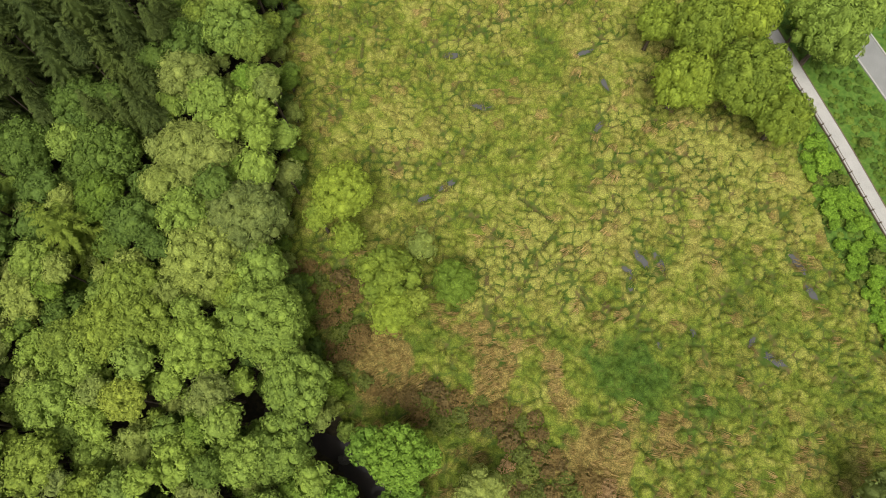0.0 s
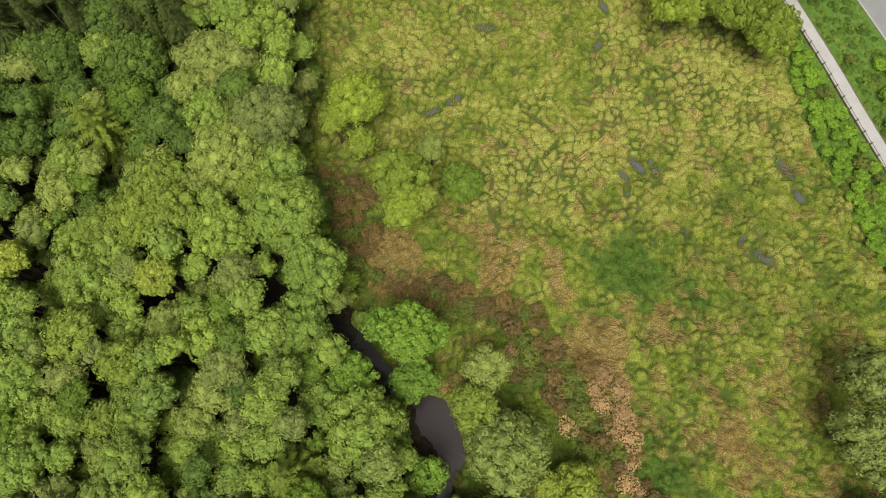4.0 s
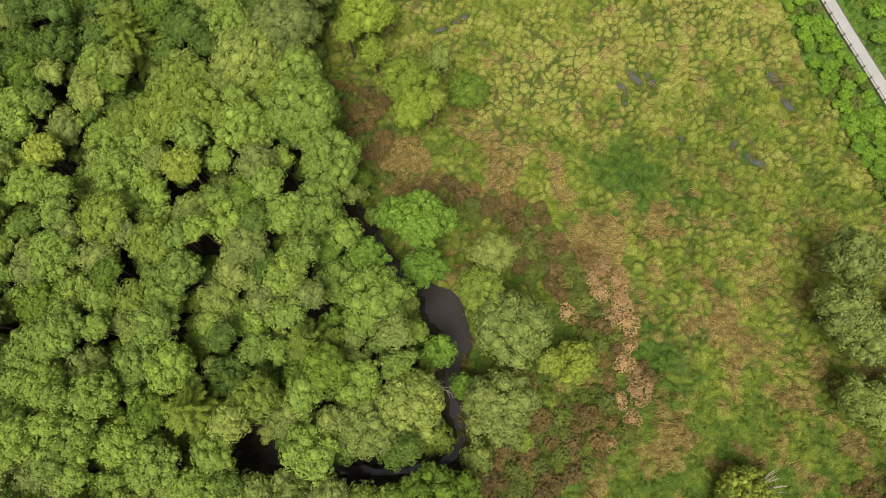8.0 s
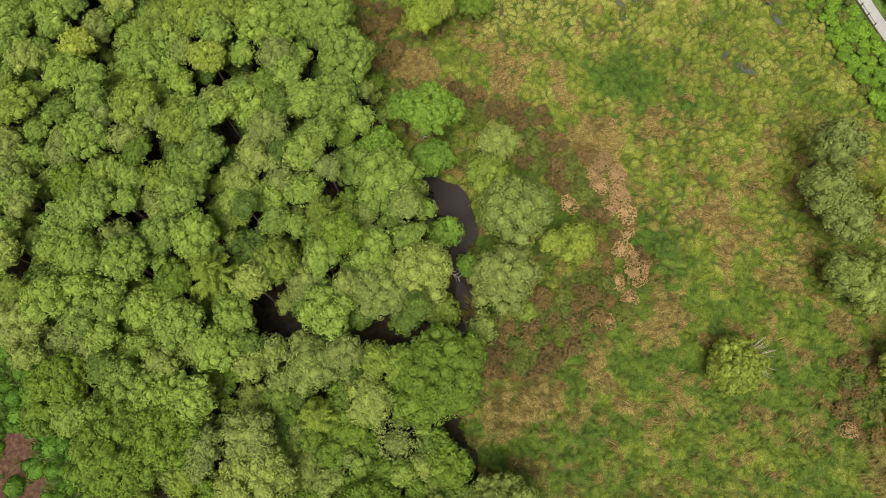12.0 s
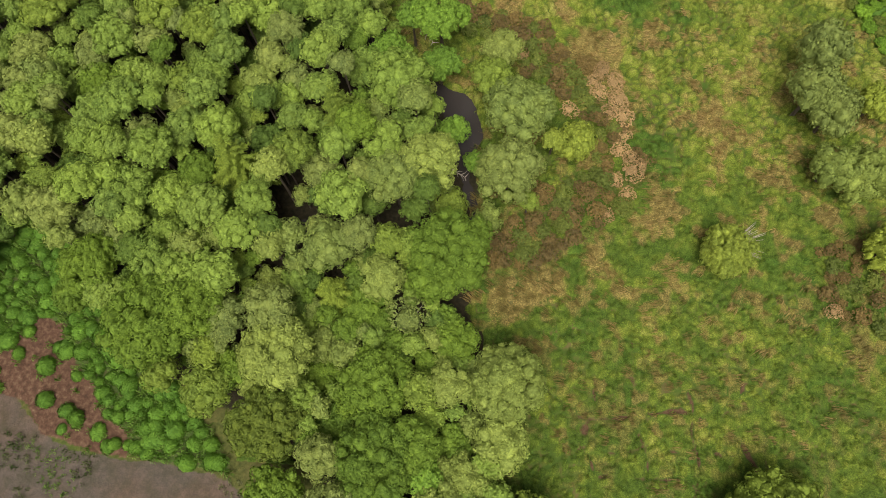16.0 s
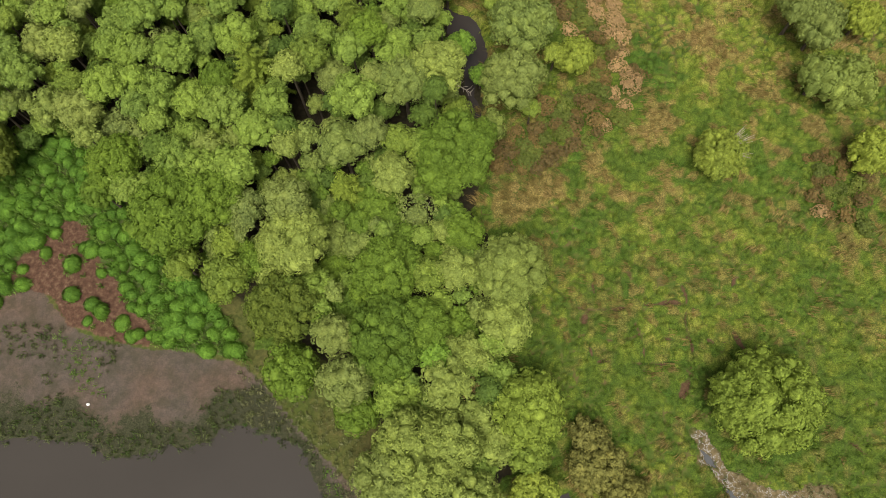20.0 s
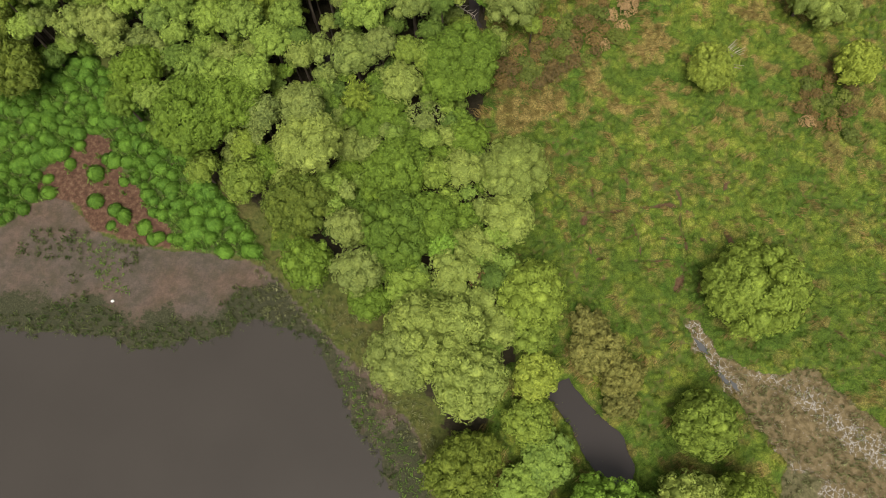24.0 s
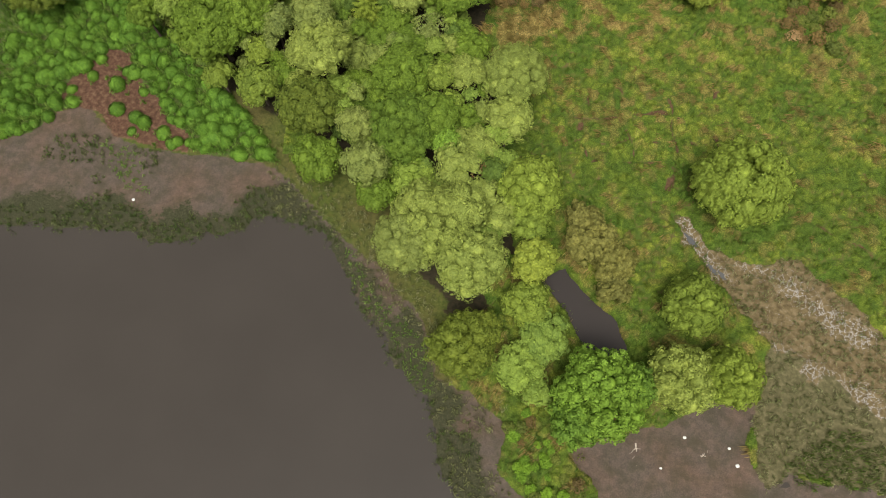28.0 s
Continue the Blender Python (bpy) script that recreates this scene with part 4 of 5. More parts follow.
# the wood's inner trees, between those above
wood_rng = np.random.RandomState(5)
wood_dice = random.Random(5)
wx, wy, wr = wood_rng.uniform(-57, 5, 14000), wood_rng.uniform(-60, 49, 14000), wood_rng.uniform(1.25, 2.3, 14000)
inner = ((wx > -52) | (wy < 10)) & (depth_in(wx, wy, FOREST_EDGE) > wr * 0.5) & (segment_distance(wx, wy, STREAM_LINE, False) > wr * 0.75)
stream_gap = segment_distance(wx, wy, STREAM_LINE[:9], False) > np.where(wy > -5.5, wr * 0.5 + 0.2, wr * 0.9 + 0.4)
wr[8000:] = wood_rng.uniform(0.75, 1.15, len(wr) - 8000)
for x, y, R in zip(wx[inner & stream_gap], wy[inner & stream_gap], wr[inner & stream_gap]):
    if any((x - a) ** 2 + (y - b) ** 2 < ((0.60 if R > 1.15 else 0.50) * (R + r)) ** 2 for a, b, r in PLACED):
        continue
    south = y < -27 and x > -20
    deep = y > 11 and x < -25
    kind = wood_dice.choices(("birch", "alder", "willow", "sallow", "oak", "dark_oak", "dark_alder", "spruce"), (5 if deep else 27, 5 if deep else 24, 4 if deep else 16, 4 if deep else 12, 3 if deep else 9, 7, 60 if deep else 8, 260 if y > 23 and x < -27 else 0))[0]
    H = wood_dice.uniform(7.0, 10.6) - (3.0 if R < 1.15 else 0.0) if kind != "spruce" else wood_dice.uniform(12, 15)
    if south:
        kind, H = wood_dice.choice(("dark_oak", "alder", "willow")), wood_dice.uniform(4.0, 5.5)
    elif y < -24:
        H *= 0.85
    PLACED.append((x, y, R))
    tree(kind, x, y, R * 1.12, H, group="trees of the wood", limbs=False)

# undergrowth where the canopy leaves gaps
gap_x, gap_y = wood_rng.uniform(-55, 4, 6000), wood_rng.uniform(-58, 46, 6000)
gap_ok = (depth_in(gap_x, gap_y, FOREST_EDGE) > 0.8) & (segment_distance(gap_x, gap_y, STREAM_LINE, False) > 1.5)
for x, y in zip(gap_x[gap_ok], gap_y[gap_ok]):
    if any((x - a) ** 2 + (y - b) ** 2 < (0.72 * r + 0.25) ** 2 for a, b, r in PLACED):
        continue
    R = wood_dice.uniform(0.9, 1.4)
    PLACED.append((x, y, R))
    tree(wood_dice.choice(("birch", "dark_alder", "dark_alder", "dark_oak")), x, y, R * 1.15, wood_dice.uniform(3.6, 6.0), group="undergrowth of the wood", limbs=False)

# low growth along the wood's edge, leafy to the ground
for x, y, h in along(FOREST_EDGE[1:13], 1.7) + along(FOREST_EDGE[18:26], 1.5):
    R = wood_dice.uniform(0.9, 1.5)
    x, y = x + math.sin(h) * wood_dice.uniform(-0.2, 1.6), y - math.cos(h) * wood_dice.uniform(-0.2, 1.6)
    if segment_distance(np.array([x]), np.array([y]), STREAM_LINE, False)[0] > 1.2 and x > -57 and y < 50:
        tree(wood_dice.choice(("birch", "dark_alder", "dark_oak", "willow")), x, y, R, R * wood_dice.uniform(1.7, 2.6), group="low growth at the wood's edge", limbs=False)

# ---- shrubs in the rough grass ----
shrub_dice = random.Random(9)
SHRUBS = []


def scatter(outline, kinds, weights, n, lo, hi, group, gap=0.75):
    xs, ys = [p[0] for p in outline], [p[1] for p in outline]
    rng = np.random.RandomState(n)
    px, py, pr = rng.uniform(max(-30, min(xs)), min(62, max(xs)), n * 40), rng.uniform(min(ys), min(62, max(ys)), n * 40), rng.uniform(lo, hi, n * 40)
    ok = (depth_in(px, py, outline) > 0.1) & (segment_distance(px, py, STREAM_LINE, False) > 1.6)
    ok &= (segment_distance(px, py, BOARDWALK, False) > pr + 1.0) & (segment_distance(px, py, LANE, False) > pr + 1.5)
    made = 0
    for x, y, R in zip(px[ok], py[ok], pr[ok]):
        if any((x - a) ** 2 + (y - b) ** 2 < (gap * (R + r)) ** 2 for a, b, r in SHRUBS) or any((x - a) ** 2 + (y - b) ** 2 < (0.7 * r) ** 2 for a, b, r in PLACED):
            continue
        SHRUBS.append((x, y, R))
        tree(shrub_dice.choices(kinds, weights)[0], x, y, R, R * shrub_dice.uniform(0.9, 1.4), group=group)
        made += 1
        if made >= n:
            return


for x, y, R in ((12.6, -4.4, 1.2), (13.8, -5.8, 1.2), (12.3, -7.0, 1.0), (14.2, -7.8, 1.3), (14.6, -9.8, 1.1), (15.3, -15.7, 1.5), (14.8, -18.2, 0.9), (14.2, -13.4, 1.0), (11.7, -5.6, 1.0), (14.8, -11.8, 0.8), (13.2, -9.2, 0.9), (13.7, -16.6, 0.9), (12.9, -20.4, 0.8)):
    SHRUBS.append((x, y, R))
    tree("pink_shrub", x, y, R, R * 1.1, group="withered shrubs")
scatter(SHRUB_WEST, ("russet_shrub", "green_shrub", "pink_shrub"), (50, 40, 5), 210, 0.65, 1.35, "shrubs by the wood", 0.58)
scatter(SHRUB_NORTH, ("russet_shrub", "green_shrub"), (60, 40), 40, 0.65, 1.35, "shrubs by the wood", 0.58)
scatter(SHRUB_EAST, ("russet_shrub", "green_shrub", "pink_shrub"), (50, 35, 12), 26, 0.6, 1.1, "shrubs in the marsh", 0.65)
BRACKEN = [(29.0, 36.5), (31.5, 28.5), (34.0, 18.5), (37.2, 9.0), (42.0, -2.5), (47.5, -2.0), (43.6, 8.0), (40.4, 15.5), (36.0, 26.5), (32.6, 34.5)]
PROMONTORY = [(3.9, -70.8), (5.8, -69.3), (8.6, -72.8), (11.0, -76.0), (11.6, -79.5), (7.0, -79.0), (4.4, -74.0)]
scatter(BRACKEN, ("bramble", "green_shrub"), (92, 8), 150, 0.45, 1.0, "bushes on the verge", 0.52)
scatter(PROMONTORY, ("bramble", "green_shrub", "russet_shrub"), (60, 25, 15), 34, 0.4, 0.8, "bushes on the point", 0.6)
scatter(VERGE, ("bramble", "green_shrub", "russet_shrub"), (84, 10, 6), 110, 0.6, 1.4, "bushes on the verge", 0.6)

# ---- grasses ----
def clumps(name, spots, material, blades, length, rise, width, label, lean=0.0, seed=1, mound=True):
    """Many clumps of narrow blades in one mesh. Spots: x, y, size, tint, lean's direction."""
    rng = np.random.RandomState(seed)
    spots = np.array(spots)
    n = len(spots)
    base = ground_height(spots[:, 0], spots[:, 1]) - 0.03
    az = rng.uniform(0, 2 * np.pi, (n, blades))
    s = spots[:, 2:3] * rng.uniform(0.55, 1.15, (n, blades))
    root = rng.uniform(0.0, 0.55, (n, blades)) * s * length
    rx, ry = spots[:, 0:1] + np.cos(az) * root, spots[:, 1:2] + np.sin(az) * root
    reach = s * length * rng.uniform(0.35, 0.9, (n, blades))
    lx, ly = np.cos(spots[:, 4:5]) * lean * s, np.sin(spots[:, 4:5]) * lean * s
    tx, ty = rx + np.cos(az) * reach * (1 - min(0.7, lean)) + lx, ry + np.sin(az) * reach * (1 - min(0.7, lean)) + ly
    top = base[:, None] + s * rise * rng.uniform(0.5, 1.1, (n, blades))
    ox, oy = -np.sin(az + lean) * width * s, np.cos(az + lean) * width * s
    z0 = np.broadcast_to(base[:, None], rx.shape) + (0.22 * spots[:, 2:3] * rise if mound else 0)
    mx, my, mz = rx * 0.55 + tx * 0.45, ry * 0.55 + ty * 0.45, top
    tz = base[:, None] + (top - base[:, None]) * 0.55
    verts = np.stack((np.stack((rx, ry, z0 + 0 * rx), -1), np.stack((mx - ox, my - oy, mz), -1), np.stack((tx, ty, tz), -1), np.stack((mx + ox, my + oy, mz), -1)), axis=2).reshape(-1, 3)
    i = np.arange(n * blades) * 4
    faces = np.concatenate((np.column_stack((i, i + 1, i + 3)), np.column_stack((i + 1, i + 2, i + 3))))
    tint = np.repeat(np.clip(spots[:, 3], 0, 1), blades * 4)
    if mound:
        a = np.linspace(0, 2 * np.pi, 8, endpoint=False)
        k = spots[:, 2:3] * length * 0.92
        ring = np.stack((spots[:, 0:1] + np.cos(a) * k, spots[:, 1:2] + np.sin(a) * k, np.broadcast_to(base[:, None] - 0.05, (n, 8))), -1)
        mid = np.stack((spots[:, 0:1] + np.cos(a) * k * 0.68, spots[:, 1:2] + np.sin(a) * k * 0.68, np.broadcast_to(base[:, None], (n, 8)) + spots[:, 2:3] * rise * 0.42), -1)
        peak = np.stack((spots[:, 0:1], spots[:, 1:2], base[:, None] + spots[:, 2:3] * rise * 0.66), -1)
        mv = np.concatenate((ring, mid, peak), axis=1).reshape(-1, 3)
        at = (np.arange(n) * 17)[:, None] + len(verts)
        j = np.arange(8)
        jn = (j + 1) % 8
        q1 = np.stack((at + j, at + jn, at + 8 + jn), -1).reshape(-1, 3)
        q2 = np.stack((at + j, at + 8 + jn, at + 8 + j), -1).reshape(-1, 3)
        q3 = np.stack((at + 8 + j, at + 8 + jn, np.broadcast_to(at + 16, (n, 8))), -1).reshape(-1, 3)
        verts = np.concatenate((verts, mv))
        faces = np.concatenate((faces, q1, q2, q3))
        tint = np.concatenate((tint, np.repeat(np.clip(spots[:, 3] * 0.8, 0, 1), 17)))
    ob = new(name, fast_mesh(name, verts, faces, material, tint))
    return tagged(ob, label, "grass", kind="stuff")


grass_rng = np.random.RandomState(21)


def lattice(x0, x1, y0, y1, step):
    gx, gy = np.meshgrid(np.arange(x0, x1, step), np.arange(y0, y1, step))
    gx = gx + 0.5 * step * (np.arange(gx.shape[0])[:, None] % 2)
    px = gx.ravel() + grass_rng.uniform(-0.38, 0.38, gx.size) * step
    py = gy.ravel() + grass_rng.uniform(-0.38, 0.38, gx.size) * step
    return px, py


def dry(z, px, py):
    wet = np.maximum.reduce([z["lake"], z["shelf"], z["stream"], z["pond"]])
    track = np.minimum(segment_distance(px, py, BOARDWALK, False), segment_distance(px, py, LANE, False) - 0.8)
    return (wet < 0.25) & (track > 1.2)


def cells(px, py, step, seed):
    """The nearest two of a wandering set of tussock centres: how far inside its tussock a place lies, and the tussock's own number and centre."""
    rnd = np.random.RandomState(seed)
    jx, jy = rnd.uniform(0.02, 0.98, (128, 128)), rnd.uniform(0.02, 0.98, (128, 128))
    i, j = np.floor(px / step).astype(int), np.floor(py / step).astype(int)
    best, second = np.full(px.shape, 99.0), np.full(px.shape, 99.0)
    cx, cy, who = np.zeros(px.shape), np.zeros(px.shape), np.zeros(px.shape, int)
    for a in (-1, 0, 1):
        for c in (-1, 0, 1):
            u, v = (i + a) % 128, (j + c) % 128
            x, y = (i + a + jx[u, v]) * step, (j + c + jy[u, v]) * step
            d = np.hypot(px - x, py - y) + 0.42 * step * jx[v, u]
            near = d < best
            second = np.where(near, best, np.minimum(second, d))
            cx, cy, who = np.where(near, x, cx), np.where(near, y, cy), np.where(near, u * 128 + v, who)
            best = np.where(near, d, best)
    return (second - best) / step, who, cx, cy


DICE = np.random.RandomState(77).rand(4, 128 * 128)


def turf(px, py):
    """Height and cover of the tussock field; its tint is paler on crests, darker in gaps."""
    z = zones(px, py)
    south = ease(-py + 6 * (wander(px, py, 6, 2) - 0.5), 14, 20) > 0.5
    warp = 0.55 * (wander(px, py, 0.9, 3) - 0.5) + 0.28 * (wander(px, py, 0.36, 4) - 0.5)
    weft = 0.55 * (wander(px, py, 0.9, 1) - 0.5) + 0.28 * (wander(px, py, 0.36, 5) - 0.5)
    e1, w1, x1, y1 = cells(px + 0.6 * warp, py + 0.6 * weft, 0.92, 8)
    e2, w2, x2, y2 = cells(px + 0.6 * warp, py + 0.6 * weft, 0.84, 9)
    edge, who = np.where(south, e2, e1), np.where(south, w2, w1)
    cx, cy = np.where(south, x2, x1), np.where(south, y2, y1)
    track = np.minimum.reduce([segment_distance(px + 1.6 * (wander(px, py, 2.6, 2) - 0.5), py + 1.6 * (wander(px, py, 2.6, 4) - 0.5), t, False) for t in TRACKS]) + 0.5 * (wander(px, py, 0.9, 1) - 0.5) + 0.5 * wander(px, py, 1.3, 3) - 0.1
    open_way = ease(track, 0.0, 0.3)
    pool = np.full(px.shape, 9.0)
    for x, y, L, turn in PUDDLES:
        u, v = (px - x) * math.cos(turn) + (py - y) * math.sin(turn), (py - y) * math.cos(turn) - (px - x) * math.sin(turn)
        pool = np.minimum(pool, np.hypot(u / L, v / (0.42 * L)))
    open_way = open_way * ease(pool, 0.8, 1.5)
    crack = 0.34 * wander(px, py, 1.7, 5) + 0.14 * wander(px, py, 5.0, 3) + 0.10 * DICE[2][who] - 0.27 - np.where(south, 0.04, 0.0)
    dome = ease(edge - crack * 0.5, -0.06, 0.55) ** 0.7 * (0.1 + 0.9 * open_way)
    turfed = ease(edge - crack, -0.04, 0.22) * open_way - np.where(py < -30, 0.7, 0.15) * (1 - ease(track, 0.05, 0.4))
    tall = np.where(south, 0.36, 0.46) * (0.4 + 1.0 * DICE[0][who])
    grain = 0.5 * (wander(px, py, 0.8, 2) - 0.5)
    straw = 0.8 * ease(z["straw"] + 0.6 * (DICE[1][who] - 0.5) + grain, 0.35, 0.85)
    straw = np.maximum(straw, 0.55 * (DICE[1][who] > 0.955))
    fleck = ease(0.6 * wander(px, py, 1.3, 5) + 0.4 * wander(px, py, 0.55, 1), 0.51, 0.72)
    straw = np.maximum(straw, fleck * (0.28 + 0.44 * ease(-py, -6, 12)) * (1 - 0.5 * ease(-py, 26, 36)))
    sedge = ease(np.maximum(0.85 * z["sedge"] * (0.45 + 0.9 * wander(px, py, 1.8, 3)), 0.50 * ease(-py, 0, 30) * ease(wander(px, py, 4.5, 1), 0.3, 0.7)) + 0.4 * (DICE[2][who] - 0.5) + grain, 0.3, 0.8) * (1 - straw)
    broad = wander(px, py, 11, 2) * 0.5 + wander(px, py, 3.5, 4) * 0.5
    # dome term paints lit crests and shaded gaps into the tint, besides bleached tips
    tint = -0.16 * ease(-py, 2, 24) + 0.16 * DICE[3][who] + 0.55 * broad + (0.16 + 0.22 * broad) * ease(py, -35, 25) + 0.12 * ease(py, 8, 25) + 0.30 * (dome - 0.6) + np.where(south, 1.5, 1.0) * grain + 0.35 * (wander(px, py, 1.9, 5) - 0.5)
    return z, dome, turfed, tall, straw, sedge, np.clip(tint, 0, 1), who, cx, cy


def turf_material():
    m, nt, b = mat("turf", 0.9)
    a = nt.nodes.new("ShaderNodeAttribute")
    a.attribute_name = "turf"
    s = nt.nodes.new("ShaderNodeSeparateColor")
    nt.links.new(a.outputs["Color"], s.inputs[0])
    hair = textured(nt, "ShaderNodeTexNoise", 7.0, Detail=8.0, Roughness=0.75)
    patch = textured(nt, "ShaderNodeTexNoise", 1.1, Detail=4.0)
    h = hair.outputs[0]
    fuzz = ramp(nt, h, (0.30, (0.30, 0.33, 0.27)), (0.5, (0.90, 0.92, 0.90)), (0.70, (1.90, 1.80, 1.65)))
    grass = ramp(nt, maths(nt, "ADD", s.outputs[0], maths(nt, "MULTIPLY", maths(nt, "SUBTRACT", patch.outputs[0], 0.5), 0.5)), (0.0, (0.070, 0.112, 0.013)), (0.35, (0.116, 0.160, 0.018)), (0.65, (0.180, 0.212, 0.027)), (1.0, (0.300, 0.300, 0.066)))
    straw = ramp(nt, h, (0.3, (0.155, 0.105, 0.030)), (0.55, (0.265, 0.180, 0.062)), (0.75, (0.380, 0.270, 0.110)))
    sedge = ramp(nt, patch.outputs[0], (0.3, (0.046, 0.092, 0.010)), (0.7, (0.098, 0.165, 0.020)))
    # between tussocks: darker green, brownish in patches, bare earth along the tracks
    gap_cover = ramp(nt, patch.outputs[0], (0.40, (0.060, 0.104, 0.013)), (0.54, (0.096, 0.118, 0.022)), (0.64, (0.130, 0.105, 0.036)))
    bare = ramp(nt, h, (0.35, (0.070, 0.038, 0.020)), (0.65, (0.150, 0.088, 0.045)))
    gap_cover = mixed(nt, maths(nt, "MULTIPLY", a.outputs["Alpha"], -2.0, True), gap_cover, bare)
    col = mixed(nt, s.outputs[1], grass, straw)
    col = mixed(nt, s.outputs[2], col, sedge)
    col = mixed(nt, 1.0, col, fuzz, "MULTIPLY")
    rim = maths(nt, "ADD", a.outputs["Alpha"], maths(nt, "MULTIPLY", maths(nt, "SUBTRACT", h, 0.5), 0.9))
    col = mixed(nt, ramp(nt, rim, (0.10, (0, 0, 0)), (0.60, (1, 1, 1))), gap_cover, col)
    nt.links.new(col, b.inputs["Base Color"])
    bump = node(nt, "ShaderNodeBump", Strength=0.9, Distance=0.12)
    nt.links.new(h, bump.inputs["Height"])
    nt.links.new(bump.outputs[0], b.inputs["Normal"])
    return m


step = 0.165
gx, gy = np.meshgrid(np.arange(-20, 47, step), np.arange(-84, 58, step))
px, py = gx.ravel(), gy.ravel()
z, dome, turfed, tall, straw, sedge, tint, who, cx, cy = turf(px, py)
wet = np.maximum.reduce([z["lake"], z["shelf"], z["stream"], z["pond"], z["wood"] * 0.9, z["pale"], z["reed"], z["verge"] * 0.9, np.where((px < -1.5) & (py < -45), 1.0, 0.0)])
keep = (wet < 0.5) & (np.minimum(segment_distance(px, py, BOARDWALK, False), segment_distance(px, py, LANE, False) - 0.8) > 1.1)
verts = np.column_stack((px, py, ground_height(px, py, z) + np.where(keep, 0.02 + tall * dome * (1 - wet), -0.12)))
nx = gx.shape[1]
i = (np.arange(gx.shape[0] - 1)[:, None] * nx + np.arange(nx - 1)[None, :]).ravel()
faces = np.column_stack((i, i + 1, i + nx + 1, i + nx))
faces = faces[keep[faces].any(axis=1)]
used = np.unique(faces)
renumber = np.zeros(len(px), int)
renumber[used] = np.arange(len(used))
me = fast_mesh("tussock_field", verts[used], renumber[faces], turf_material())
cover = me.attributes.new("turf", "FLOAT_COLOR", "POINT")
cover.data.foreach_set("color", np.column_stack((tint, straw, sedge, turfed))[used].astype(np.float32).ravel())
me.polygons.foreach_set("use_smooth", [True] * len(me.polygons))
tagged(new("tussock_field", me), "close-packed yellowish green grass tussocks with dark channels between", "grass", kind="stuff")

# blades on the tussocks
_, first = np.unique(np.round(cx * 50).astype(int) * 100003 + np.round(cy * 50).astype(int), return_index=True)
first = first[keep[first]]
bx, by = cx[first], cy[first]
way = 2.4 + 2.0 * wander(bx, by, 14, 3)
size = np.where(by > -17, 0.70, 0.64) * (0.7 + 0.5 * DICE[0][who[first]])
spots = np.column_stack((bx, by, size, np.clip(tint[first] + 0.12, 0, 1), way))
is_straw, is_sedge = straw[first] > 0.34, sedge[first] > 0.4
clumps("tussock_grass", spots[~is_straw & ~is_sedge], TUSSOCK, 14, 0.75, 0.95, 0.050, "pale yellowish green blades of moor grass", seed=2, mound=False)
clumps("straw_grass", spots[is_straw], STRAW, 40, 1.2, 0.85, 0.042, "long combed straw-coloured dry grass", lean=1.4, seed=3, mound=False)
clumps("sedge", spots[is_sedge], SEDGE, 26, 0.95, 0.95, 0.048, "dark green sedge between the tussocks", lean=0.2, seed=4, mound=False)

px, py = lattice(-52, -18, -47, -22, 1.06)
z = zones(px, py)
d = depth_in(px, py, RUSH_ZONE)
ok = dry(z, px, py) & (d > 0.1) & (z["wood"] < 0.6) & (grass_rng.rand(len(px)) > z["red"] * 0.8) & (grass_rng.rand(len(px)) > 0.08)
for x, y in zip(px[ok], py[ok]):
    R = 0.52 + 0.52 * shrub_dice.random() ** 1.3
    x, y = x + shrub_dice.uniform(-0.3, 0.3), y + shrub_dice.uniform(-0.3, 0.3)
    clump = tree("rush_clump", x, y, R, R * shrub_dice.uniform(0.75, 1.1), group="rush clumps on the shore")
    clump.scale.x *= shrub_dice.uniform(0.75, 1.2)

px, py = lattice(-54, -18, -47, -22, 0.62)
z = zones(px, py)
ok = dry(z, px, py) & (depth_in(px, py, RUSH_ZONE) > 0.0) & (z["wood"] < 0.6) & (grass_rng.rand(len(px)) > z["red"] * 0.9)
clumps("rushes", np.column_stack((px, py, grass_rng.uniform(0.5, 0.95, len(px)), grass_rng.rand(len(px)), px))[ok], RUSH, 26, 0.7, 0.95, 0.05, "fresh green rushes between the clumps on the shore", lean=0.1, seed=11, mound=False)

px, py = lattice(-62, 62, -90, -44, 0.62)
z = zones(px, py)
patch = wander(px, py, 4.5, 4) * 0.7 + wander(px, py, 1.6, 2) * 0.3
bank = np.maximum.reduce([depth_in(px, py, q) for q in (REED_BANK, REED_SPIT, REED_POINT)])
green = np.maximum(depth_in(px, py, GREEN_REEDS), depth_in(px, py, GREEN_STRIP)) + 1.6 * (patch - 0.5)
sparse = grass_rng.rand(len(px)) > 0.85 * z["crust"]
ok = ((bank > 0) & (patch > 0.2)) | ((z["pale"] > 0.4) & (patch > 0.22) & sparse & (py < -53)) | ((z["reed"] > 0.4) & (patch > 0.18) & sparse & (z["bay"] < 0.6)) | (green > 0) | ((z["shelf"] > 0.6) & (z["lake"] < 0.75) & (z["bay"] < 0.3) & (patch > 0.62 - 0.30 * ease(depth_in(px, py, LAKE_EDGE), -5.0, -0.8)))
size = grass_rng.uniform(0.4, 0.8, len(px))
clumps("reeds", np.column_stack((px, py, size, np.where((z["reed"] > 0.4) | (z["pale"] > 0.4) | (bank > 0), 0.45 + 0.5 * grass_rng.rand(len(px)), 0.5 * grass_rng.rand(len(px))), 6 * grass_rng.rand(len(px))))[ok & (green <= 0)], REED, 22, 0.75, 0.6, 0.045, "thin reeds and water weeds in shallow mud", lean=0.3, seed=6, mound=False)

lit = ok & (green > 0)
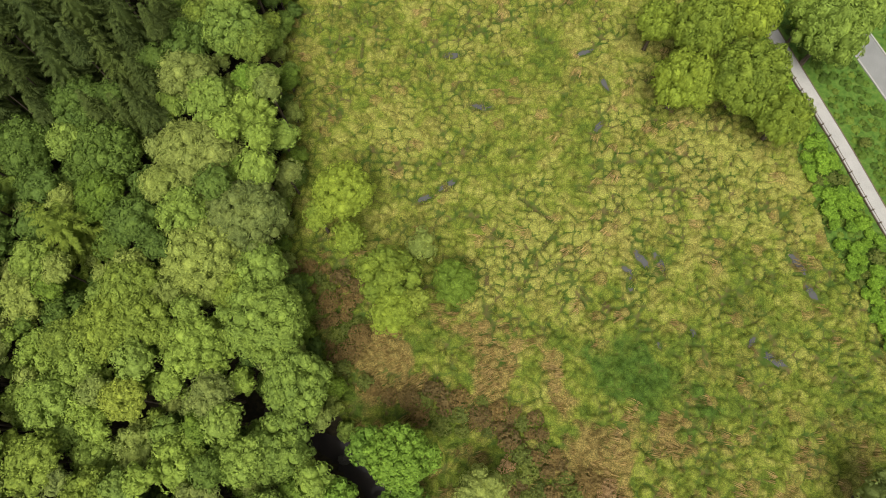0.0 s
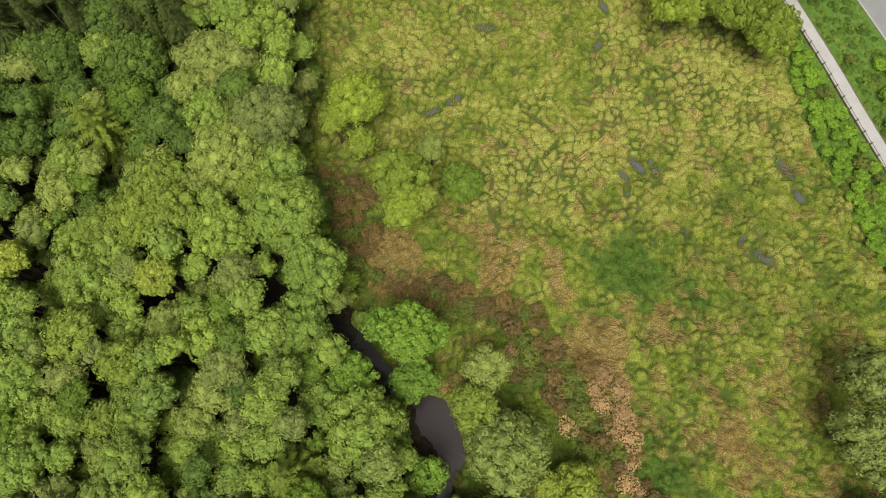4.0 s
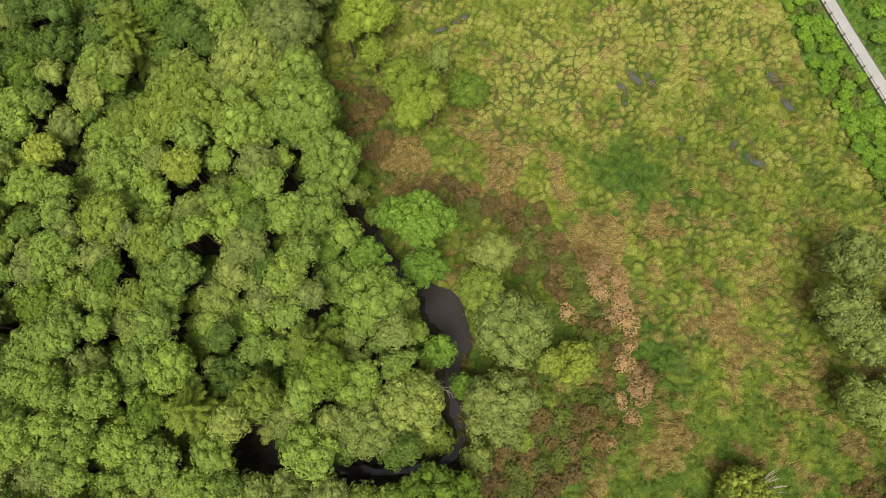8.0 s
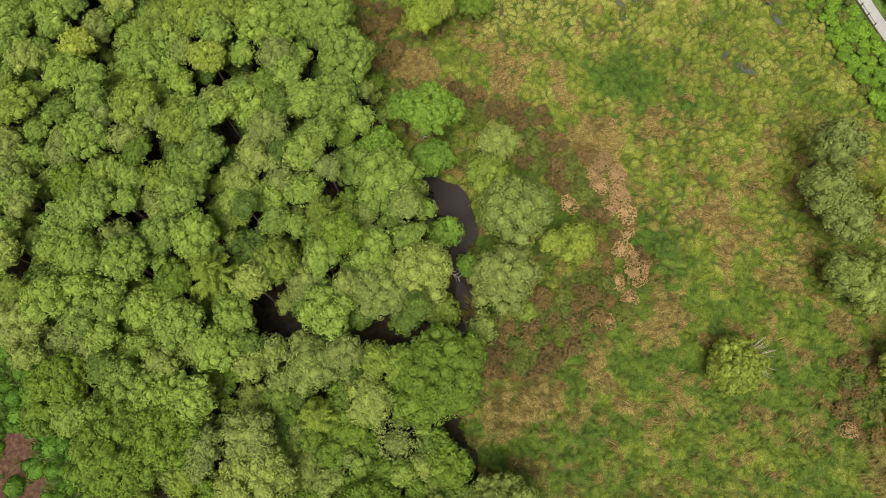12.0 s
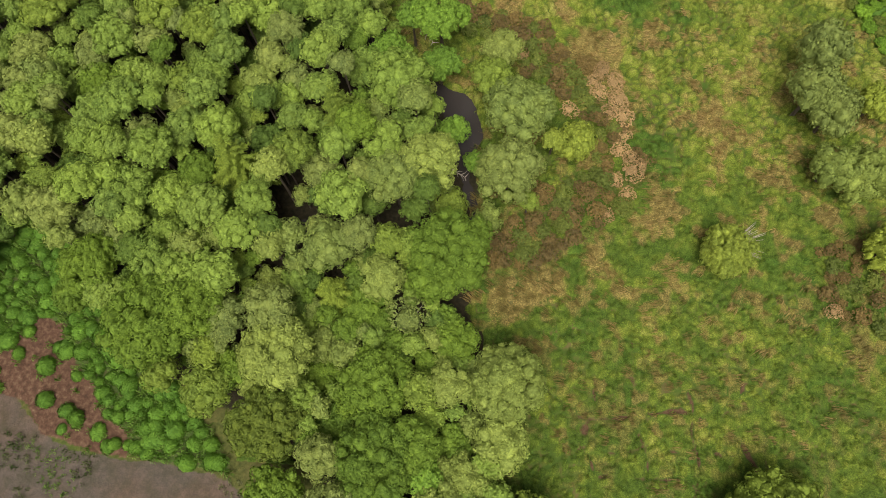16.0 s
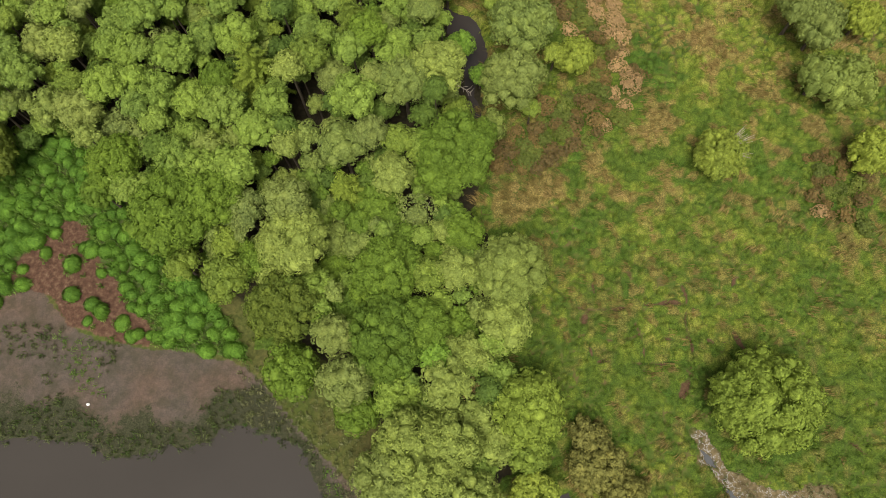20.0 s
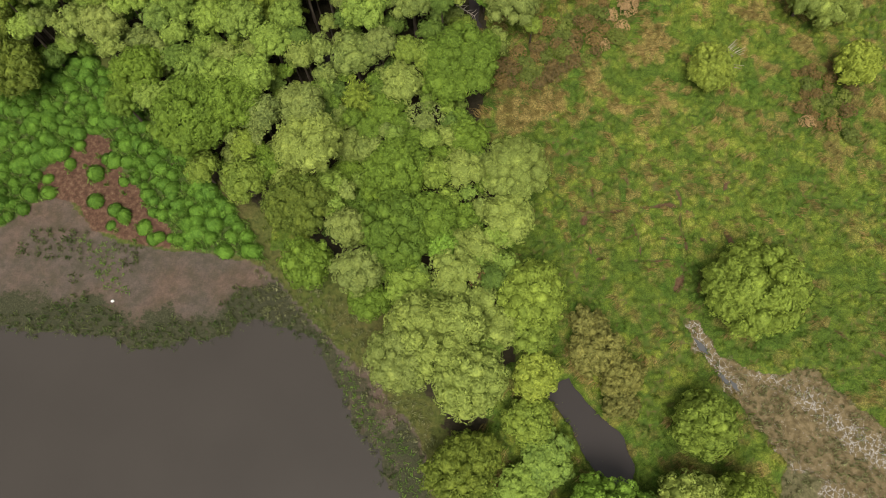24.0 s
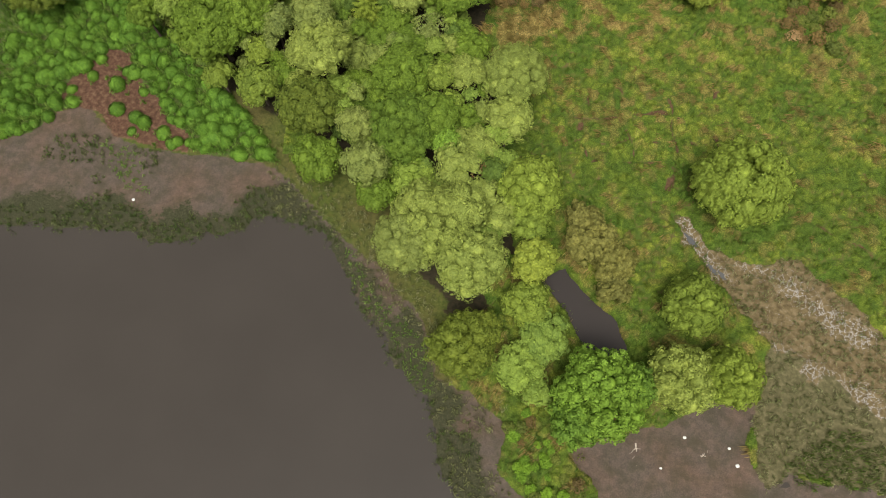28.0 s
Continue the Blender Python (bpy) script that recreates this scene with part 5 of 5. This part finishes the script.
clumps("green_reeds", np.column_stack((px, py, 0.8 * size, grass_rng.rand(len(px)), px))[lit], RUSH, 16, 0.75, 0.6, 0.05, "fresh green reeds in the shallows of the lake", lean=0.2, seed=9, mound=False)

px, py = lattice(24, 46, -77, -69, 0.55)
ok = depth_in(px, py, DARK_REED) + 1.2 * (wander(px, py, 1.5, 2) - 0.5) > 0
clumps("dark_reeds", np.column_stack((px, py, grass_rng.uniform(0.5, 0.8, len(px)), 0.5 * grass_rng.rand(len(px)), px))[ok], SEDGE, 26, 0.6, 0.9, 0.03, "dark green reeds at the water's edge", lean=0.15, seed=8, mound=False)

px, py = lattice(26, 60, -24, 62, 0.9)
z = zones(px, py)
ok = dry(z, px, py) & (z["verge"] > 0.5)
clumps("verge_grass", np.column_stack((px, py, grass_rng.uniform(0.5, 0.9, len(px)), grass_rng.rand(len(px)), px))[ok], SEDGE, 16, 0.75, 0.45, 0.08, "lush green verge grass along the boardwalk", seed=7)


# ---- boardwalk, fence and lane ----
def ribbon(name, line, width, z, thick, material, label, category):
    """A slab that follows a line."""
    pts = along(line, 1.5)
    verts, faces = [], []
    for x, y, h in pts:
        nx, ny = -math.sin(h) * width / 2, math.cos(h) * width / 2
        verts += [(x - nx, y - ny, z), (x + nx, y + ny, z), (x + nx, y + ny, z - thick), (x - nx, y - ny, z - thick)]
    for k in range(len(pts) - 1):
        for s in range(4):
            t = (s + 1) % 4
            faces.append((k * 4 + t, k * 4 + s, k * 4 + 4 + s, k * 4 + 4 + t))
    faces += [(0, 1, 2, 3), tuple(len(verts) - 4 + i for i in (3, 2, 1, 0))]
    return tagged(new(name, fast_mesh(name, verts, faces, material)), label, category, kind="structure")


def stone_material(name, colour):
    m, nt, b = mat(name, 0.9)
    n = textured(nt, "ShaderNodeTexNoise", 14.0, Detail=8.0)
    k = textured(nt, "ShaderNodeTexNoise", 0.7, Detail=3.0)
    base = mixed(nt, 0.5, ramp(nt, n.outputs[0], (0.3, shade(colour, 0.7)), (0.7, shade(colour, 1.25))), ramp(nt, k.outputs[0], (0.3, shade(colour, 0.85)), (0.7, shade(colour, 1.15))))
    nt.links.new(base, b.inputs["Base Color"])
    return m


DECK = stone_material("weathered_deck", (0.40, 0.385, 0.36))
TAR = stone_material("worn_asphalt", (0.24, 0.24, 0.23))
TIMBER = bark("fence_timber", (0.16, 0.12, 0.085))
ribbon("boardwalk", BOARDWALK, 1.4, 0.12, 0.4, DECK, "pale weathered gravel boardwalk with timber edging", "path")
ribbon("road", LANE, 2.7, 0.06, 0.3, TAR, "narrow pale grey asphalt lane", "road")


for name, line, off, width, top, material, label, category in (("edging", BOARDWALK, 0.74, 0.09, 0.16, TIMBER, "dark timber edging of the boardwalk", "edging"), ("edging", BOARDWALK, -0.74, 0.09, 0.16, TIMBER, "dark timber edging of the boardwalk", "edging"),
                                                       ("kerb", LANE, 1.42, 0.14, 0.12, DECK, "pale kerb of the lane", "kerb"), ("kerb", LANE, -1.42, 0.14, 0.12, DECK, "pale kerb of the lane", "kerb")):
    ribbon(name, [(x + math.sin(h) * off, y - math.cos(h) * off) for x, y, h in along(line, 3.0)], width, top, 0.35, material, label, category)


def box(sx, sy, sz, bevel=0.01):
    bm = bmesh.new()
    bmesh.ops.create_cube(bm, size=1)
    bmesh.ops.scale(bm, verts=bm.verts, vec=(sx, sy, sz))
    bmesh.ops.bevel(bm, geom=bm.edges[:], offset=bevel, segments=1, affect="EDGES")
    bmesh.ops.translate(bm, verts=bm.verts, vec=(0, 0, sz / 2))
    me = bpy.data.meshes.new("box")
    bm.to_mesh(me)
    bm.free()
    return me


post_me = box(0.10, 0.10, 0.85)
post_me.materials.append(TIMBER)
fence = thing("fence", 37.4, 28.4, 0, "low dark timber fence along the boardwalk", "fence")
for x, y, h in along(BOARDWALK[1:8], 1.35):
    p = part("post", post_me, fence)
    p.location = (x + math.sin(h) * 0.8 - 37.4, y - math.cos(h) * 0.8 - 28.4, -0.15)
    p.rotation_euler = (0, 0, h)
for side in (0.55,):
    pts = [(x + math.sin(h) * 0.8 - 37.4, y - math.cos(h) * 0.8 - 28.4, side) for x, y, h in along(BOARDWALK[1:8], 1.35)]
    part("rail", fast_mesh("rail", *tube(pts, [0.025] * len(pts), 5), TIMBER), fence)

# ---- puddles in the bog ----
PUDDLE = water_material("puddle_water", (0.10, 0.10, 0.10), 0.08)
puddle_dice = random.Random(3)
for x, y, L, turn in PUDDLES:
    pts = []
    for k in range(18):
        a = 2 * math.pi * k / 18
        r = 0.45 + 0.55 * puddle_dice.random()
        u, v = L * r * math.cos(a), 0.35 * L * r * math.sin(a)
        pts.append((x + u * math.cos(turn) - v * math.sin(turn), y + u * math.sin(turn) + v * math.cos(turn)))
    top = max(height_at(a, b) for a, b in pts) + 0.045
    sheet("puddle", pts, top, PUDDLE, "small bright bog puddle reflecting the sky")


# ---- small things by the water ----
def stick(rng, start, way, length, r):
    """A crooked branch with side twigs."""
    pts, p, d = [], Vector(start), Vector(way).normalized()
    for k in range(6):
        pts.append(tuple(p))
        d = (d + Vector(rng.normal(0, 0.16, 3))).normalized()
        p = p + d * (length / 5)
    return pts, tube(pts, [r * (1 - 0.15 * k) for k in range(6)], 6)


def fallen_branch(x, y, z, turn, length, label):
    rng = np.random.RandomState(int(abs(x * 10)) + 3)
    ob = thing("fallen_branch", x, y, z, label, "branch")
    ob.rotation_euler = (0, 0, turn)
    pts, shape = stick(rng, (0, 0, 0), (1, 0, 0.03), length, 0.09)
    part("stem", fast_mesh("stem", *shape, DEADWOOD), ob)
    for k in range(1, 6):
        for side in (-1, 1):
            _, shape = stick(rng, pts[k], (0.6, side * 0.8, 0.25), length * rng.uniform(0.2, 0.42), 0.045)
            part("twig", fast_mesh("twig", *shape, DEADWOOD), ob)
    return ob


fallen_branch(-3.2, -15.6, 0.15, -0.3, 2.4, "bleached fallen branch over the stream")
fallen_branch(-6.4, -2.6, 5.6, -0.9, 2.6, "bare white branch caught in the sycamore crown")
fallen_branch(15.3, -71.6, WATER_LEVEL + 0.12, -1.3, 2.2, "dead branch lying in shallow muddy water")
fallen_branch(20.9, -72.4, WATER_LEVEL + 0.1, 0.5, 0.9, "pale stick lying on wet mud")


def stone(x, y, z, r, name, material, label, category):
    rng = np.random.RandomState(int(abs(x * 7) + 1))
    v = ROUND_V * np.array([r, r * 0.8, r * 0.55]) * (1 + 0.10 * rng.standard_normal((len(ROUND_V), 1)))
    ob = new(name, fast_mesh(name, v, ROUND_F, material))
    ob.location = (x, y, z)
    return tagged(ob, label, category)


ROCK = stone_material("wet_rock", (0.09, 0.08, 0.07))
CHALK = stone_material("white_foam", (0.75, 0.74, 0.70))
stone(-9.6, -2.9, WATER_LEVEL + 0.1, 0.55, "rock", ROCK, "dark wet rock in the stream", "rock")
stone(-34.6, -50.8, WATER_LEVEL + 0.12, 0.17, "float", CHALK, "small white float on the shallow mud", "float")
for x, y, r in ((19.6, -70.9, 0.16), (23.4, -71.6, 0.14), (24.0, -73.0, 0.18), (17.4, -73.6, 0.13)):
    stone(x, y, WATER_LEVEL + 0.05, r, "stone", CHALK, "small pale stone on the mud of the bay", "stone")
